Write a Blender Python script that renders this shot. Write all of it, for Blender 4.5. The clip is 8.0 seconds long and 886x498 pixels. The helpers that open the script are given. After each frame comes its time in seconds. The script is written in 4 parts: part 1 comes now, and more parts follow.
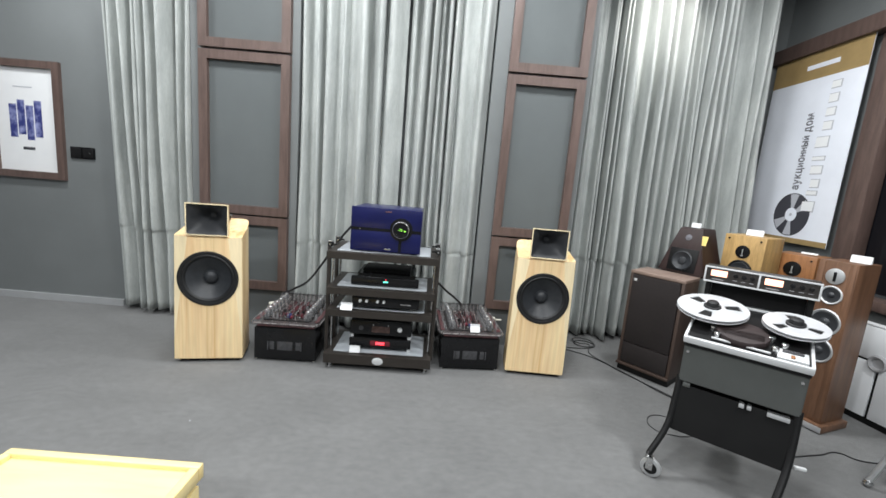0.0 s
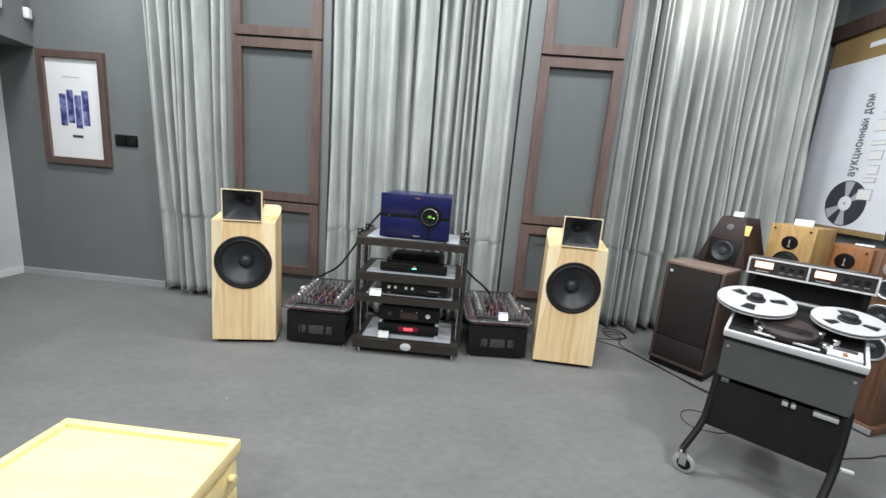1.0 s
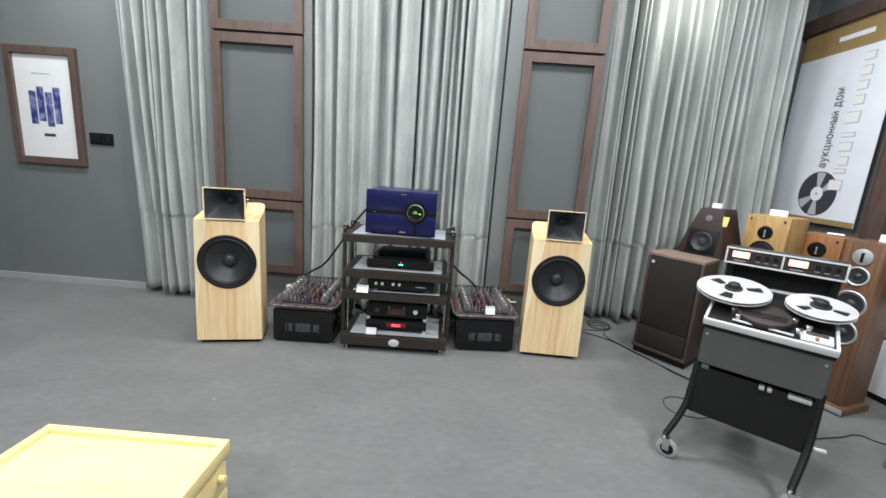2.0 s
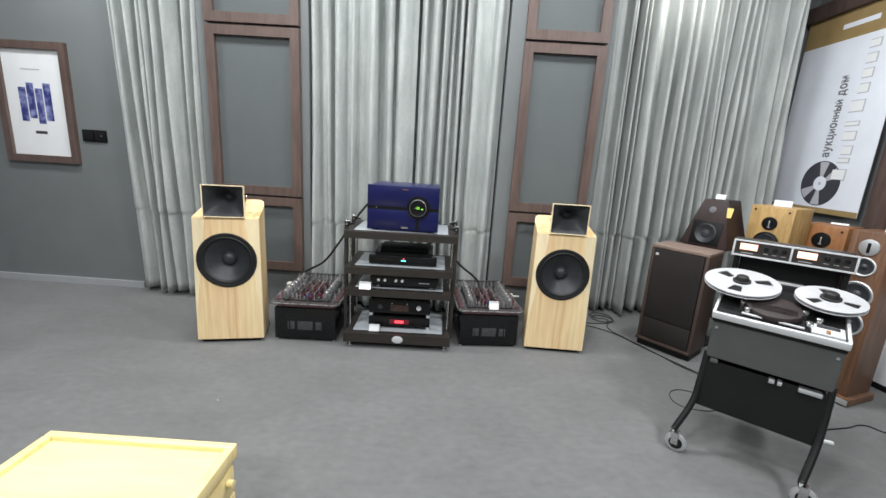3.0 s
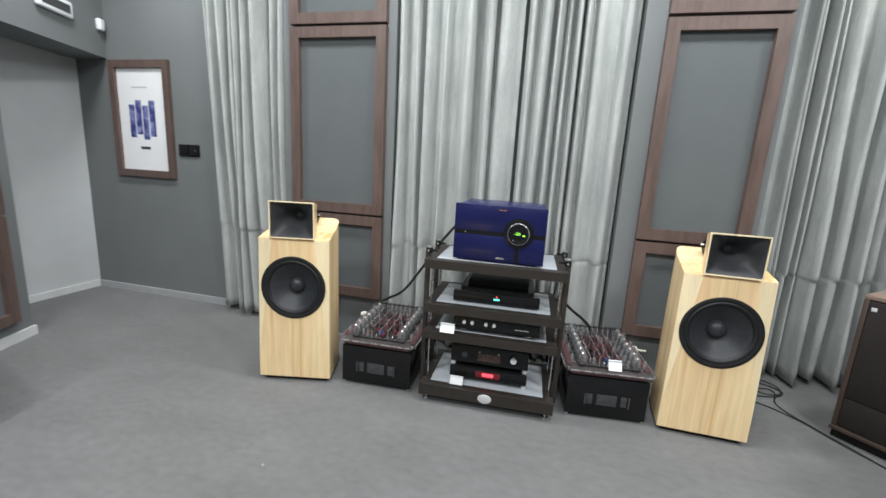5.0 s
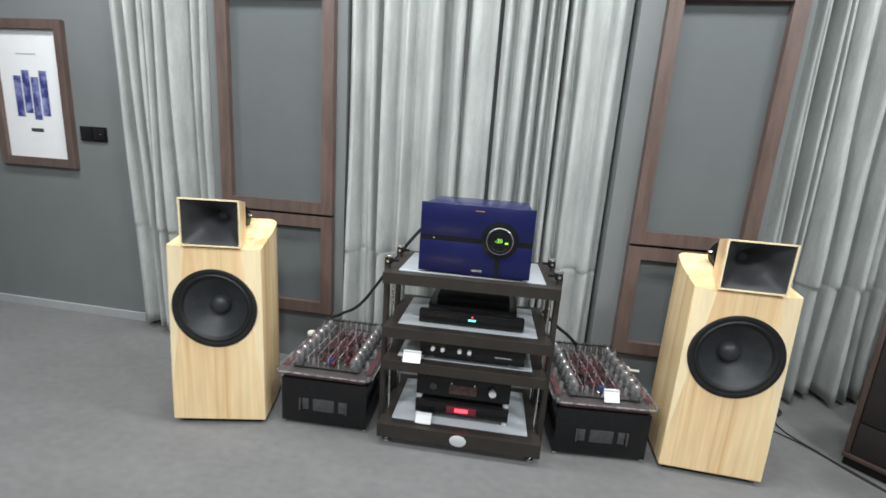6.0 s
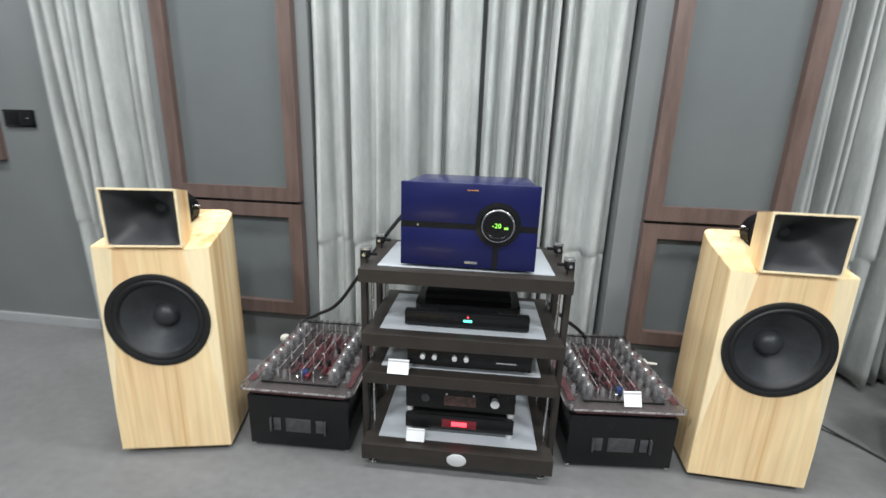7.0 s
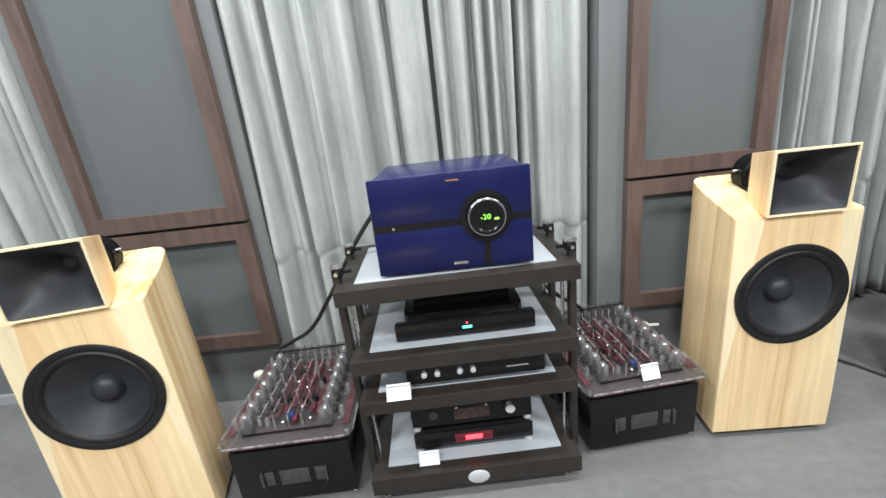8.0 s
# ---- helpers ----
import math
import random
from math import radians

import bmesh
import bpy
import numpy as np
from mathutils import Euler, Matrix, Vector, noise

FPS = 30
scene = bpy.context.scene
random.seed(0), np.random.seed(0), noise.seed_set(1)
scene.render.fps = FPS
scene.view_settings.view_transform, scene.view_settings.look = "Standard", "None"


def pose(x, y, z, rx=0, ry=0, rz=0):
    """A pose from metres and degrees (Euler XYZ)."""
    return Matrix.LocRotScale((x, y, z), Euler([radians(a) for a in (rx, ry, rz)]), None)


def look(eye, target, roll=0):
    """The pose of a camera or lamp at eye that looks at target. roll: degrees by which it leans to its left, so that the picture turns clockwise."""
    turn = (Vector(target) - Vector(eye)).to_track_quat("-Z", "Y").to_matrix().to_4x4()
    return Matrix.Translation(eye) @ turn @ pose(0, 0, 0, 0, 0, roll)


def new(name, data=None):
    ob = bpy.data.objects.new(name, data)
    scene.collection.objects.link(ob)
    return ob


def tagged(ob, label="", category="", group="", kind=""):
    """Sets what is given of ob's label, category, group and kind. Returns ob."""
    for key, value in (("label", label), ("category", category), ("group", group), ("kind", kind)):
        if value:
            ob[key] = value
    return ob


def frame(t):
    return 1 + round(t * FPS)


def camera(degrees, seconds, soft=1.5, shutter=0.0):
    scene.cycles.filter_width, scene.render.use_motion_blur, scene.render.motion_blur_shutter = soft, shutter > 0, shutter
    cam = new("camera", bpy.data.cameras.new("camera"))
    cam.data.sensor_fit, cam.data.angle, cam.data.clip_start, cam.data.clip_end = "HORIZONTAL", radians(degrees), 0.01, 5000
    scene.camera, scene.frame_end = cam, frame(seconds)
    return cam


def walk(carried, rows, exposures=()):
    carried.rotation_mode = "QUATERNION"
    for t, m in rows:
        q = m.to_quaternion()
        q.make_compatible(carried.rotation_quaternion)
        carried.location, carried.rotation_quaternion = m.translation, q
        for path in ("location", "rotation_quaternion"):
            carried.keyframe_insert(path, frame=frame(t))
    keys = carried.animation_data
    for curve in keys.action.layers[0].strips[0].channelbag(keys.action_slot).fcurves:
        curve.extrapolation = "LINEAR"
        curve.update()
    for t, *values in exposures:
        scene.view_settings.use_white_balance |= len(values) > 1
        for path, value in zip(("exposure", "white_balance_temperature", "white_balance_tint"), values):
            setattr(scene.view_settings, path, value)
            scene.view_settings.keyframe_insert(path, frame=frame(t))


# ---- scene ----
import itertools

cam = camera(94.5, 8.0, shutter=0.5)
PATH = [
    (0, (0.538, 0.362, 1.27), (0.537, 2.335, 0.943), 4.8),
    (0.5, (0.536, 0.36, 1.267), (0.503, 2.322, 0.876), 6.0),
    (1, (0.524, 0.375, 1.262), (0.399, 2.332, 0.866), 4.8),
    (1.5, (0.523, 0.38, 1.262), (0.424, 2.342, 0.883), 5.4),
    (2, (0.521, 0.365, 1.265), (0.467, 2.321, 0.852), 4.2),
    (3.3, (0.465, 0.411, 1.273), (0.44, 2.361, 0.826), 3.1),
    (3.5, (0.457, 0.423, 1.252), (0.409, 2.379, 0.837), 1.5),
    (4, (0.445, 0.555, 1.251), (0.331, 2.516, 0.874), 5.4),
    (4.5, (0.457, 0.768, 1.252), (0.041, 2.688, 0.874), 6.9),
    (4.7, (0.434, 0.839, 1.25), (-0.069, 2.738, 0.875), 3.8),
    (5.8, (0.259, 1.253, 1.222), (-0.038, 3.175, 0.757), 3.6),
    (6, (0.279, 1.34, 1.224), (-0.009, 3.276, 0.813), 4.0),
    (6.5, (0.296, 1.509, 1.212), (-0.123, 3.412, 0.761), 1.9),
    (7, (0.249, 1.622, 1.191), (0.014, 3.544, 0.692), 1.9),
    (7.5, (0.144, 1.748, 1.198), (0.028, 3.665, 0.638), -5.6),
    (8, (0.161, 1.816, 1.215), (0.117, 3.719, 0.603), -6.5),
]
walk(cam, [(t, look(eye, target, roll)) for t, eye, target, roll in PATH],
     exposures=((0, -0.04), (4.5, -0.12), (6.0, 0.0), (7.0, 0.08), (8.0, 0.24)))

# world and lamps: a showroom lit by ceiling panels
world = bpy.data.worlds.new("world")
world.use_nodes = True
world.node_tree.nodes["Background"].inputs[0].default_value = (0.9, 0.95, 1.0, 1)
world.node_tree.nodes["Background"].inputs[1].default_value = 0.05
scene.world = world
CEIL = 3.2


def area_lamp(x, y, z, sx, sy, watts, colour=(1.0, 0.98, 0.95), target=None):
    d = bpy.data.lights.new("ceiling_lamp", "AREA")
    d.shape, d.size, d.size_y, d.energy, d.color = "RECTANGLE", sx, sy, watts, colour
    ob = new("ceiling_lamp", d)
    ob.matrix_basis = look((x, y, z), target or (x, y + 0.0001, 0))
    return ob


for lx, ly, watts in ((-2.3, 2.75, 38), (-0.6, 2.75, 34), (0.8, 2.75, 34), (2.2, 2.80, 37), (-1.4, 0.9, 46), (0.3, 0.9, 52), (2.4, 0.9, 58), (-1.0, -1.2, 60), (1.4, -1.2, 52)):
    area_lamp(lx, ly, CEIL - 0.05, 0.34, 0.34, watts, (0.96, 0.985, 1.0))
spot = bpy.data.lights.new("track_spot", "SPOT")
spot.energy, spot.spot_size, spot.spot_blend, spot.shadow_soft_size, spot.color = 100, radians(54), 1.0, 0.04, (1.0, 0.97, 0.92)
spot_ob = new("track_spot", spot)
spot_ob.matrix_basis = look((2.0, 3.2, CEIL - 0.08), (2.10, 3.95, 2.6))


# ---- materials ----
def mat(name, colour, rough=0.5, metal=0.0, var=0.12, scale=8.0, bump=0.0, bump_scale=120.0, stretch=(1, 1, 1), colour2=None, emit=0.0,
        alpha=1.0, trans=0.0, coat=0.0, sheen=0.0, fine=0.0, edge=(0.32, 0.68), ior=1.45, staves=0.0):
    m = bpy.data.materials.new(name)
    m.use_nodes = True
    nt = m.node_tree
    b = nt.nodes["Principled BSDF"]
    b.inputs["Roughness"].default_value = rough
    b.inputs["Metallic"].default_value = metal
    b.inputs["Transmission Weight"].default_value = trans
    b.inputs["Coat Weight"].default_value = coat
    b.inputs["Sheen Weight"].default_value = sheen
    b.inputs["Alpha"].default_value = alpha
    b.inputs["IOR"].default_value = ior
    co = nt.nodes.new("ShaderNodeTexCoord")
    mp = nt.nodes.new("ShaderNodeMapping")
    mp.inputs["Scale"].default_value = stretch
    nt.links.new(co.outputs["Object"], mp.inputs["Vector"])
    c2 = colour2 or tuple(max(0.0, c * (1 - 2 * var)) for c in colour)
    if var > 0 or colour2:
        n1 = nt.nodes.new("ShaderNodeTexNoise")
        n1.inputs["Scale"].default_value = scale
        n1.inputs["Detail"].default_value = 6
        n1.inputs["Roughness"].default_value = 0.62
        nt.links.new(mp.outputs[0], n1.inputs["Vector"])
        ramp = nt.nodes.new("ShaderNodeValToRGB")
        ramp.color_ramp.elements[0].position, ramp.color_ramp.elements[1].position = edge
        ramp.color_ramp.elements[0].color = (*c2, 1)
        ramp.color_ramp.elements[1].color = (*colour, 1)
        nt.links.new(n1.outputs["Fac"], ramp.inputs[0])
        tone = ramp.outputs[0]
        if fine > 0:
            n3 = nt.nodes.new("ShaderNodeTexNoise")
            n3.inputs["Scale"].default_value = scale * 9
            n3.inputs["Detail"].default_value = 8
            nt.links.new(mp.outputs[0], n3.inputs["Vector"])
            mr = nt.nodes.new("ShaderNodeMapRange")
            mr.inputs["From Min"].default_value, mr.inputs["From Max"].default_value = 0.3, 0.7
            mr.inputs["To Min"].default_value, mr.inputs["To Max"].default_value = 1 - fine, 1 + fine
            nt.links.new(n3.outputs["Fac"], mr.inputs["Value"])
            mul = nt.nodes.new("ShaderNodeVectorMath")
            mul.operation = "SCALE"
            nt.links.new(tone, mul.inputs[0])
            nt.links.new(mr.outputs[0], mul.inputs["Scale"])
            tone = mul.outputs[0]
        if staves > 0:
            # broad bands across the grain, as of glued boards, with soft edges
            sm = nt.nodes.new("ShaderNodeMapping")
            sm.inputs["Scale"].default_value = (27, 18, 0.45)
            nt.links.new(co.outputs["Object"], sm.inputs["Vector"])
            n4 = nt.nodes.new("ShaderNodeTexNoise")
            n4.inputs["Scale"].default_value = 1.0
            n4.inputs["Detail"].default_value = 2
            n4.inputs["Distortion"].default_value = 1.1
            nt.links.new(sm.outputs[0], n4.inputs["Vector"])
            r4 = nt.nodes.new("ShaderNodeValToRGB")
            els = r4.color_ramp.elements
            els[0].position, els[0].color = 0.34, (1 - staves * 0.75, 1 - staves * 1.15, 1 - staves * 1.7, 1)
            els[1].position, els[1].color = 0.60, (1.0, 1.0, 1.0, 1)
            els.new(0.44).color = (1 - staves * 0.25, 1 - staves * 0.35, 1 - staves * 0.5, 1)
            nt.links.new(n4.outputs["Fac"], r4.inputs[0])
            m4 = nt.nodes.new("ShaderNodeVectorMath")
            m4.operation = "MULTIPLY"
            nt.links.new(tone, m4.inputs[0])
            nt.links.new(r4.outputs[0], m4.inputs[1])
            tone = m4.outputs[0]
        nt.links.new(tone, b.inputs["Base Color"])
        rr = nt.nodes.new("ShaderNodeMapRange")
        rr.inputs["To Min"].default_value, rr.inputs["To Max"].default_value = max(0.02, rough - 0.08), min(1.0, rough + 0.08)
        nt.links.new(n1.outputs["Fac"], rr.inputs["Value"])
        nt.links.new(rr.outputs[0], b.inputs["Roughness"])
    else:
        b.inputs["Base Color"].default_value = (*colour, 1)
    if bump > 0:
        n2 = nt.nodes.new("ShaderNodeTexNoise")
        n2.inputs["Scale"].default_value = bump_scale
        n2.inputs["Detail"].default_value = 4
        nt.links.new(mp.outputs[0], n2.inputs["Vector"])
        bp = nt.nodes.new("ShaderNodeBump")
        bp.inputs["Strength"].default_value = bump
        bp.inputs["Distance"].default_value = 0.004
        nt.links.new(n2.outputs["Fac"], bp.inputs["Height"])
        nt.links.new(bp.outputs[0], b.inputs["Normal"])
    if emit > 0:
        b.inputs["Emission Color"].default_value = (*colour, 1)
        b.inputs["Emission Strength"].default_value = emit
    return m


M_CARPET = mat("carpet_grey", (0.157, 0.158, 0.157), 0.95, var=0.09, scale=2.2, stretch=(1, 1.6, 1), bump=0.6, bump_scale=330, sheen=0.15, fine=0.10)
M_WALL = mat("wall_grey_paint", (0.178, 0.191, 0.193), 0.75, var=0.05, scale=2.5, bump=0.12, bump_scale=160)
M_CEIL = mat("ceiling_dark_paint", (0.3, 0.3, 0.3), 0.9, var=0.05)
M_SKIRT = mat("skirting_grey_paint", (0.42, 0.43, 0.44), 0.45, var=0.06)
M_SKIRT_W = mat("skirting_white_paint", (0.7, 0.72, 0.72), 0.45, var=0.05)
M_NICHE = mat("niche_light_paint", (0.6, 0.62, 0.63), 0.7, var=0.06, scale=2)
M_BROWN = mat("brown_stained_wood", (0.130, 0.088, 0.076), 0.4, var=0.14, scale=5, stretch=(6, 6, 0.8), bump=0.15, bump_scale=60, fine=0.07, edge=(0.36, 0.6))
M_PANEL = mat("panel_grey_fabric", (0.118, 0.131, 0.134), 0.85, var=0.05, scale=3, bump=0.3, bump_scale=500)
M_CURTAIN = mat("curtain_silver_velvet", (0.45, 0.474, 0.460), 0.6, var=0.1, scale=5, stretch=(2.0, 2.0, 0.6), fine=0.06, bump=0.35, bump_scale=70, sheen=0.12, colour2=(0.33, 0.35, 0.342))
M_ASH = mat("ash_veneer", (0.93, 0.735, 0.435), 0.38, var=0.2, scale=1.4, stretch=(4.6, 4.6, 0.36), bump=0.06, bump_scale=40, colour2=(0.84, 0.58, 0.32), fine=0.06, edge=(0.36, 0.56), staves=0.26)
# pale for the solid-wood facets; on the horn rim the paleness stands for light
M_ASH_EDGE = mat("solid_ash_and_lit_rim", (0.94, 0.785, 0.51), 0.36, var=0.06, scale=3, stretch=(5, 5, 0.5), fine=0.04)
M_PINE = mat("pine_boards", (0.88, 0.74, 0.37), 0.35, var=0.1, scale=2.0, stretch=(1.0, 8, 8), bump=0.06, bump_scale=40, colour2=(0.80, 0.62, 0.28))
M_RUBBER = mat("black_rubber", (0.012, 0.012, 0.013), 0.55, var=0.2, scale=20)
M_CONE = mat("paper_cone", (0.034, 0.037, 0.042), 0.42, var=0.15, scale=30, bump=0.1, bump_scale=200)
M_HORN = mat("horn_satin_black", (0.032, 0.034, 0.038), 0.5, var=0.1, scale=10)
M_BLACK = mat("black_lacquer", (0.010, 0.010, 0.011), 0.22, var=0.1, scale=12, ior=1.38)
M_BLACKMATT = mat("black_matt_metal", (0.010, 0.010, 0.0105), 0.5, var=0.15, scale=25, bump=0.05, ior=1.33)
M_RACK = mat("dark_bronze_metal", (0.047, 0.040, 0.035), 0.45, 0.3, var=0.12, scale=14, bump=0.04)
M_PAD = mat("frosted_glass_shelf", (0.42, 0.45, 0.48), 0.35, var=0.04, scale=6)
M_STEEL = mat("brushed_steel", (0.72, 0.72, 0.72), 0.25, 1.0, var=0.06, scale=40)
M_ALU = mat("matt_aluminium", (0.62, 0.63, 0.64), 0.42, 0.7, var=0.06, scale=20)
M_BLUE = mat("blue_lacquer", (0.008, 0.0105, 0.078), 0.3, var=0.12, scale=6, coat=0.12, ior=1.4)
M_CARD = mat("white_card", (0.86, 0.87, 0.88), 0.6, var=0.02)
M_DISPLAY_RED = mat("red_display", (1.0, 0.05, 0.07), 0.4, var=0, emit=3.0)
M_DISPLAY_GREEN = mat("green_digits", (0.35, 1.0, 0.1), 0.4, var=0, emit=1)
M_DISPLAY_TEAL = mat("teal_display", (0.15, 1.0, 0.75), 0.4, var=0, emit=1.5)
M_SMOKE = mat("smoked_acrylic", (0.16, 0.145, 0.145), 0.08, var=0, alpha=0.26)
M_ACRYL = mat("acrylic_edge", (0.60, 0.55, 0.55), 0.12, var=0.4, scale=38, alpha=0.55)
M_CLEAR = mat("clear_glass_tube", (0.42, 0.42, 0.43), 0.04, var=0, alpha=0.24)
M_REDBOARD = mat("red_circuit_board", (0.19, 0.028, 0.042), 0.4, var=0.35, scale=50)
M_DULLRED = mat("dull_pink_sheet", (0.15, 0.060, 0.066), 0.35, var=0.35, scale=30)
M_WALNUT = mat("walnut_veneer", (0.18, 0.092, 0.052), 0.42, var=0.2, scale=3, stretch=(8, 8, 0.7), bump=0.06, bump_scale=40, fine=0.15, edge=(0.36, 0.6))
# grille loudspeaker's walnut as its lit top, the light put into the colour
M_WALNUT_LIT = mat("lit_walnut_top", (0.27, 0.195, 0.16), 0.5, var=0.15, scale=3, stretch=(1.5, 8, 8), fine=0.15, edge=(0.36, 0.6))
M_OAKY = mat("honey_oak_veneer", (0.55, 0.35, 0.14), 0.4, var=0.15, scale=3, stretch=(8, 8, 0.8), fine=0.15, edge=(0.36, 0.6))
M_CHERRY = mat("cherry_veneer", (0.35, 0.155, 0.06), 0.4, var=0.15, scale=3, stretch=(8, 8, 0.8), fine=0.15, edge=(0.36, 0.6))
M_APRON = mat("black_apron_sheet", (0.007, 0.007, 0.0072), 0.6, var=0.15, scale=8, ior=1.28)
# the same walnut for sides and trim, with shade put into the colour
M_WALNUT_SHADE = mat("shaded_walnut_side", (0.075, 0.050, 0.040), 0.5, var=0.2, scale=3, stretch=(8, 8, 0.8))
M_GRILLE = mat("dark_grille_cloth", (0.022, 0.017, 0.0165), 0.9, var=0.15, scale=60, bump=0.4, bump_scale=600)
M_DECKGREY = mat("deck_grey_paint", (0.080, 0.085, 0.082), 0.5, var=0.06, scale=10)
M_FLANGE = mat("spun_aluminium", (0.70, 0.71, 0.73), 0.3, 0.35, var=0.07, scale=14)
M_REEL = mat("reel_white_aluminium", (0.68, 0.69, 0.7), 0.35, 0.2, var=0.04, scale=10)
M_VU = mat("lit_meter_face", (1.0, 0.50, 0.36), 0.4, var=0, emit=1.8)
M_YELLOW = mat("yellow_sticky_note", (0.8, 0.62, 0.2), 0.7, var=0.04)
M_BANNER = mat("banner_white_vinyl", (0.84, 0.87, 0.94), 0.5, var=0.04, scale=3)
M_BANNER_TAN = mat("banner_tan_print", (0.36, 0.25, 0.11), 0.5, var=0.08, scale=12)
M_PRINT_GREY = mat("grey_print", (0.16, 0.16, 0.18), 0.5, var=0.05)
M_PRINT_DARK = mat("dark_print", (0.06, 0.06, 0.072), 0.5, var=0.1)
M_PRINT_LIGHT = mat("light_print", (0.5, 0.51, 0.55), 0.5, var=0.04)
M_PRINT_BLUE = mat("blue_print", (0.035, 0.045, 0.2), 0.5, var=0.45, scale=11, colour2=(0.33, 0.36, 0.62), edge=(0.38, 0.56))
M_SOFA = mat("blue_upholstery", (0.035, 0.075, 0.135), 0.75, var=0.15, scale=12, bump=0.3, bump_scale=300)
M_DARK = mat("night_glass", (0.008, 0.008, 0.01), 0.15, var=0)
M_WHITE = mat("white_lacquer", (0.84, 0.86, 0.88), 0.35, var=0.04, scale=3)
M_CABLE = mat("black_cable", (0.015, 0.015, 0.016), 0.5, var=0)
M_CABLE_W = mat("white_connector", (0.7, 0.68, 0.6), 0.4, var=0)
M_WINDOW = mat("meter_window", (0.075, 0.075, 0.08), 0.15, var=0.2, scale=40)
M_GREYBAR = mat("grey_lettering", (0.35, 0.35, 0.36), 0.5, var=0)


# ---- mesh helpers ----
def box(sx, sy, sz, x=0, y=0, z=0, bev=0.0, seg=2, rot=None):
    """A box centred in x and y on (x, y), standing on z."""
    bm = bmesh.new()
    bmesh.ops.create_cube(bm, size=1)
    bmesh.ops.scale(bm, vec=(sx, sy, sz), verts=bm.verts)
    if bev > 0:
        bmesh.ops.bevel(bm, geom=bm.edges[:], offset=bev, segments=seg, affect="EDGES", profile=0.5)
    if rot is not None:
        bmesh.ops.transform(bm, matrix=rot, verts=bm.verts)
    bmesh.ops.translate(bm, vec=(x, y, z + sz / 2), verts=bm.verts)
    return bm


def cyl(r, h, x=0, y=0, z=0, axis="z", seg=24, r2=None, bev=0.0):
    """A cylinder or cone along an axis, centred on (x, y, z)."""
    bm = bmesh.new()
    bmesh.ops.create_cone(bm, cap_ends=True, segments=seg, radius1=r, radius2=r if r2 is None else r2, depth=h)
    if bev > 0:
        es = [e for e in bm.edges if abs(e.verts[0].co.z - e.verts[1].co.z) < 1e-6]
        bmesh.ops.bevel(bm, geom=es, offset=bev, segments=2, affect="EDGES", profile=0.5)
    if axis == "y":
        bmesh.ops.rotate(bm, matrix=Matrix.Rotation(radians(90), 3, "X"), verts=bm.verts)
    elif axis == "x":
        bmesh.ops.rotate(bm, matrix=Matrix.Rotation(radians(90), 3, "Y"), verts=bm.verts)
    bmesh.ops.translate(bm, vec=(x, y, z), verts=bm.verts)
    return bm


def lathe(profile, x=0, y=0, z=0, axis="z", seg=40):
    """Turns (radius, height) pairs about an axis; along y the height runs to -y."""
    bm = bmesh.new()
    rings = []
    for r, h in profile:
        if r < 1e-6:
            rings.append([bm.verts.new((0, 0, h))])
        else:
            rings.append([bm.verts.new((r * math.cos(2 * math.pi * i / seg), r * math.sin(2 * math.pi * i / seg), h)) for i in range(seg)])
    for a, b in zip(rings, rings[1:]):
        for i in range(seg):
            j = (i + 1) % seg
            q = [a[i % len(a)], a[j % len(a)], b[j % len(b)], b[i % len(b)]]
            q = list(dict.fromkeys(q))
            if len(q) > 2:
                bm.faces.new(q)
    if axis == "y":
        bmesh.ops.rotate(bm, matrix=Matrix.Rotation(radians(90), 3, "X"), verts=bm.verts)
    elif axis == "x":
        bmesh.ops.rotate(bm, matrix=Matrix.Rotation(radians(-90), 3, "Y"), verts=bm.verts)
    bmesh.ops.recalc_face_normals(bm, faces=bm.faces)
    bmesh.ops.translate(bm, vec=(x, y, z), verts=bm.verts)
    return bm


def ring_frame(sx, sy, t, rail_x, rail_y, bev=0.003):
    """A flat rectangular frame of one piece in the xy plane, centred, standing on z = 0."""
    bm = bmesh.new()
    loops = []
    for z in (0, t):
        for hx, hy in ((sx / 2, sy / 2), (sx / 2 - rail_x, sy / 2 - rail_y)):
            loops.append([bm.verts.new(v) for v in ((-hx, -hy, z), (hx, -hy, z), (hx, hy, z), (-hx, hy, z))])
    lo_out, lo_in, hi_out, hi_in = loops
    for i in range(4):
        j = (i + 1) % 4
        bm.faces.new((lo_out[i], lo_out[j], hi_out[j], hi_out[i]))
        bm.faces.new((lo_in[j], lo_in[i], hi_in[i], hi_in[j]))
        bm.faces.new((hi_out[i], hi_out[j], hi_in[j], hi_in[i]))
        bm.faces.new((lo_out[j], lo_out[i], lo_in[i], lo_in[j]))
    bmesh.ops.bevel(bm, geom=[e for e in bm.edges if e.calc_face_angle(0) > 0.5], offset=bev, segments=2, affect="EDGES")
    return bm


def join(*bms):
    out = bmesh.new()
    for b in bms:
        me = bpy.data.meshes.new("tmp")
        b.to_mesh(me)
        out.from_mesh(me)
        bpy.data.meshes.remove(me)
        b.free()
    return out


def turned(bm, m):
    bmesh.ops.transform(bm, matrix=m, verts=bm.verts)
    return bm


def finish(ob, smooth):
    if smooth:
        for p in ob.data.polygons:
            p.use_smooth = True
        ob.data.set_sharp_from_angle(angle=radians(35))


def part(name, bm, material, parent, label="", smooth=True):
    me = bpy.data.meshes.new(name)
    bm.to_mesh(me)
    bm.free()
    me.materials.append(material)
    ob = new(name, me)
    ob.parent = parent
    finish(ob, smooth)
    return tagged(ob, label)


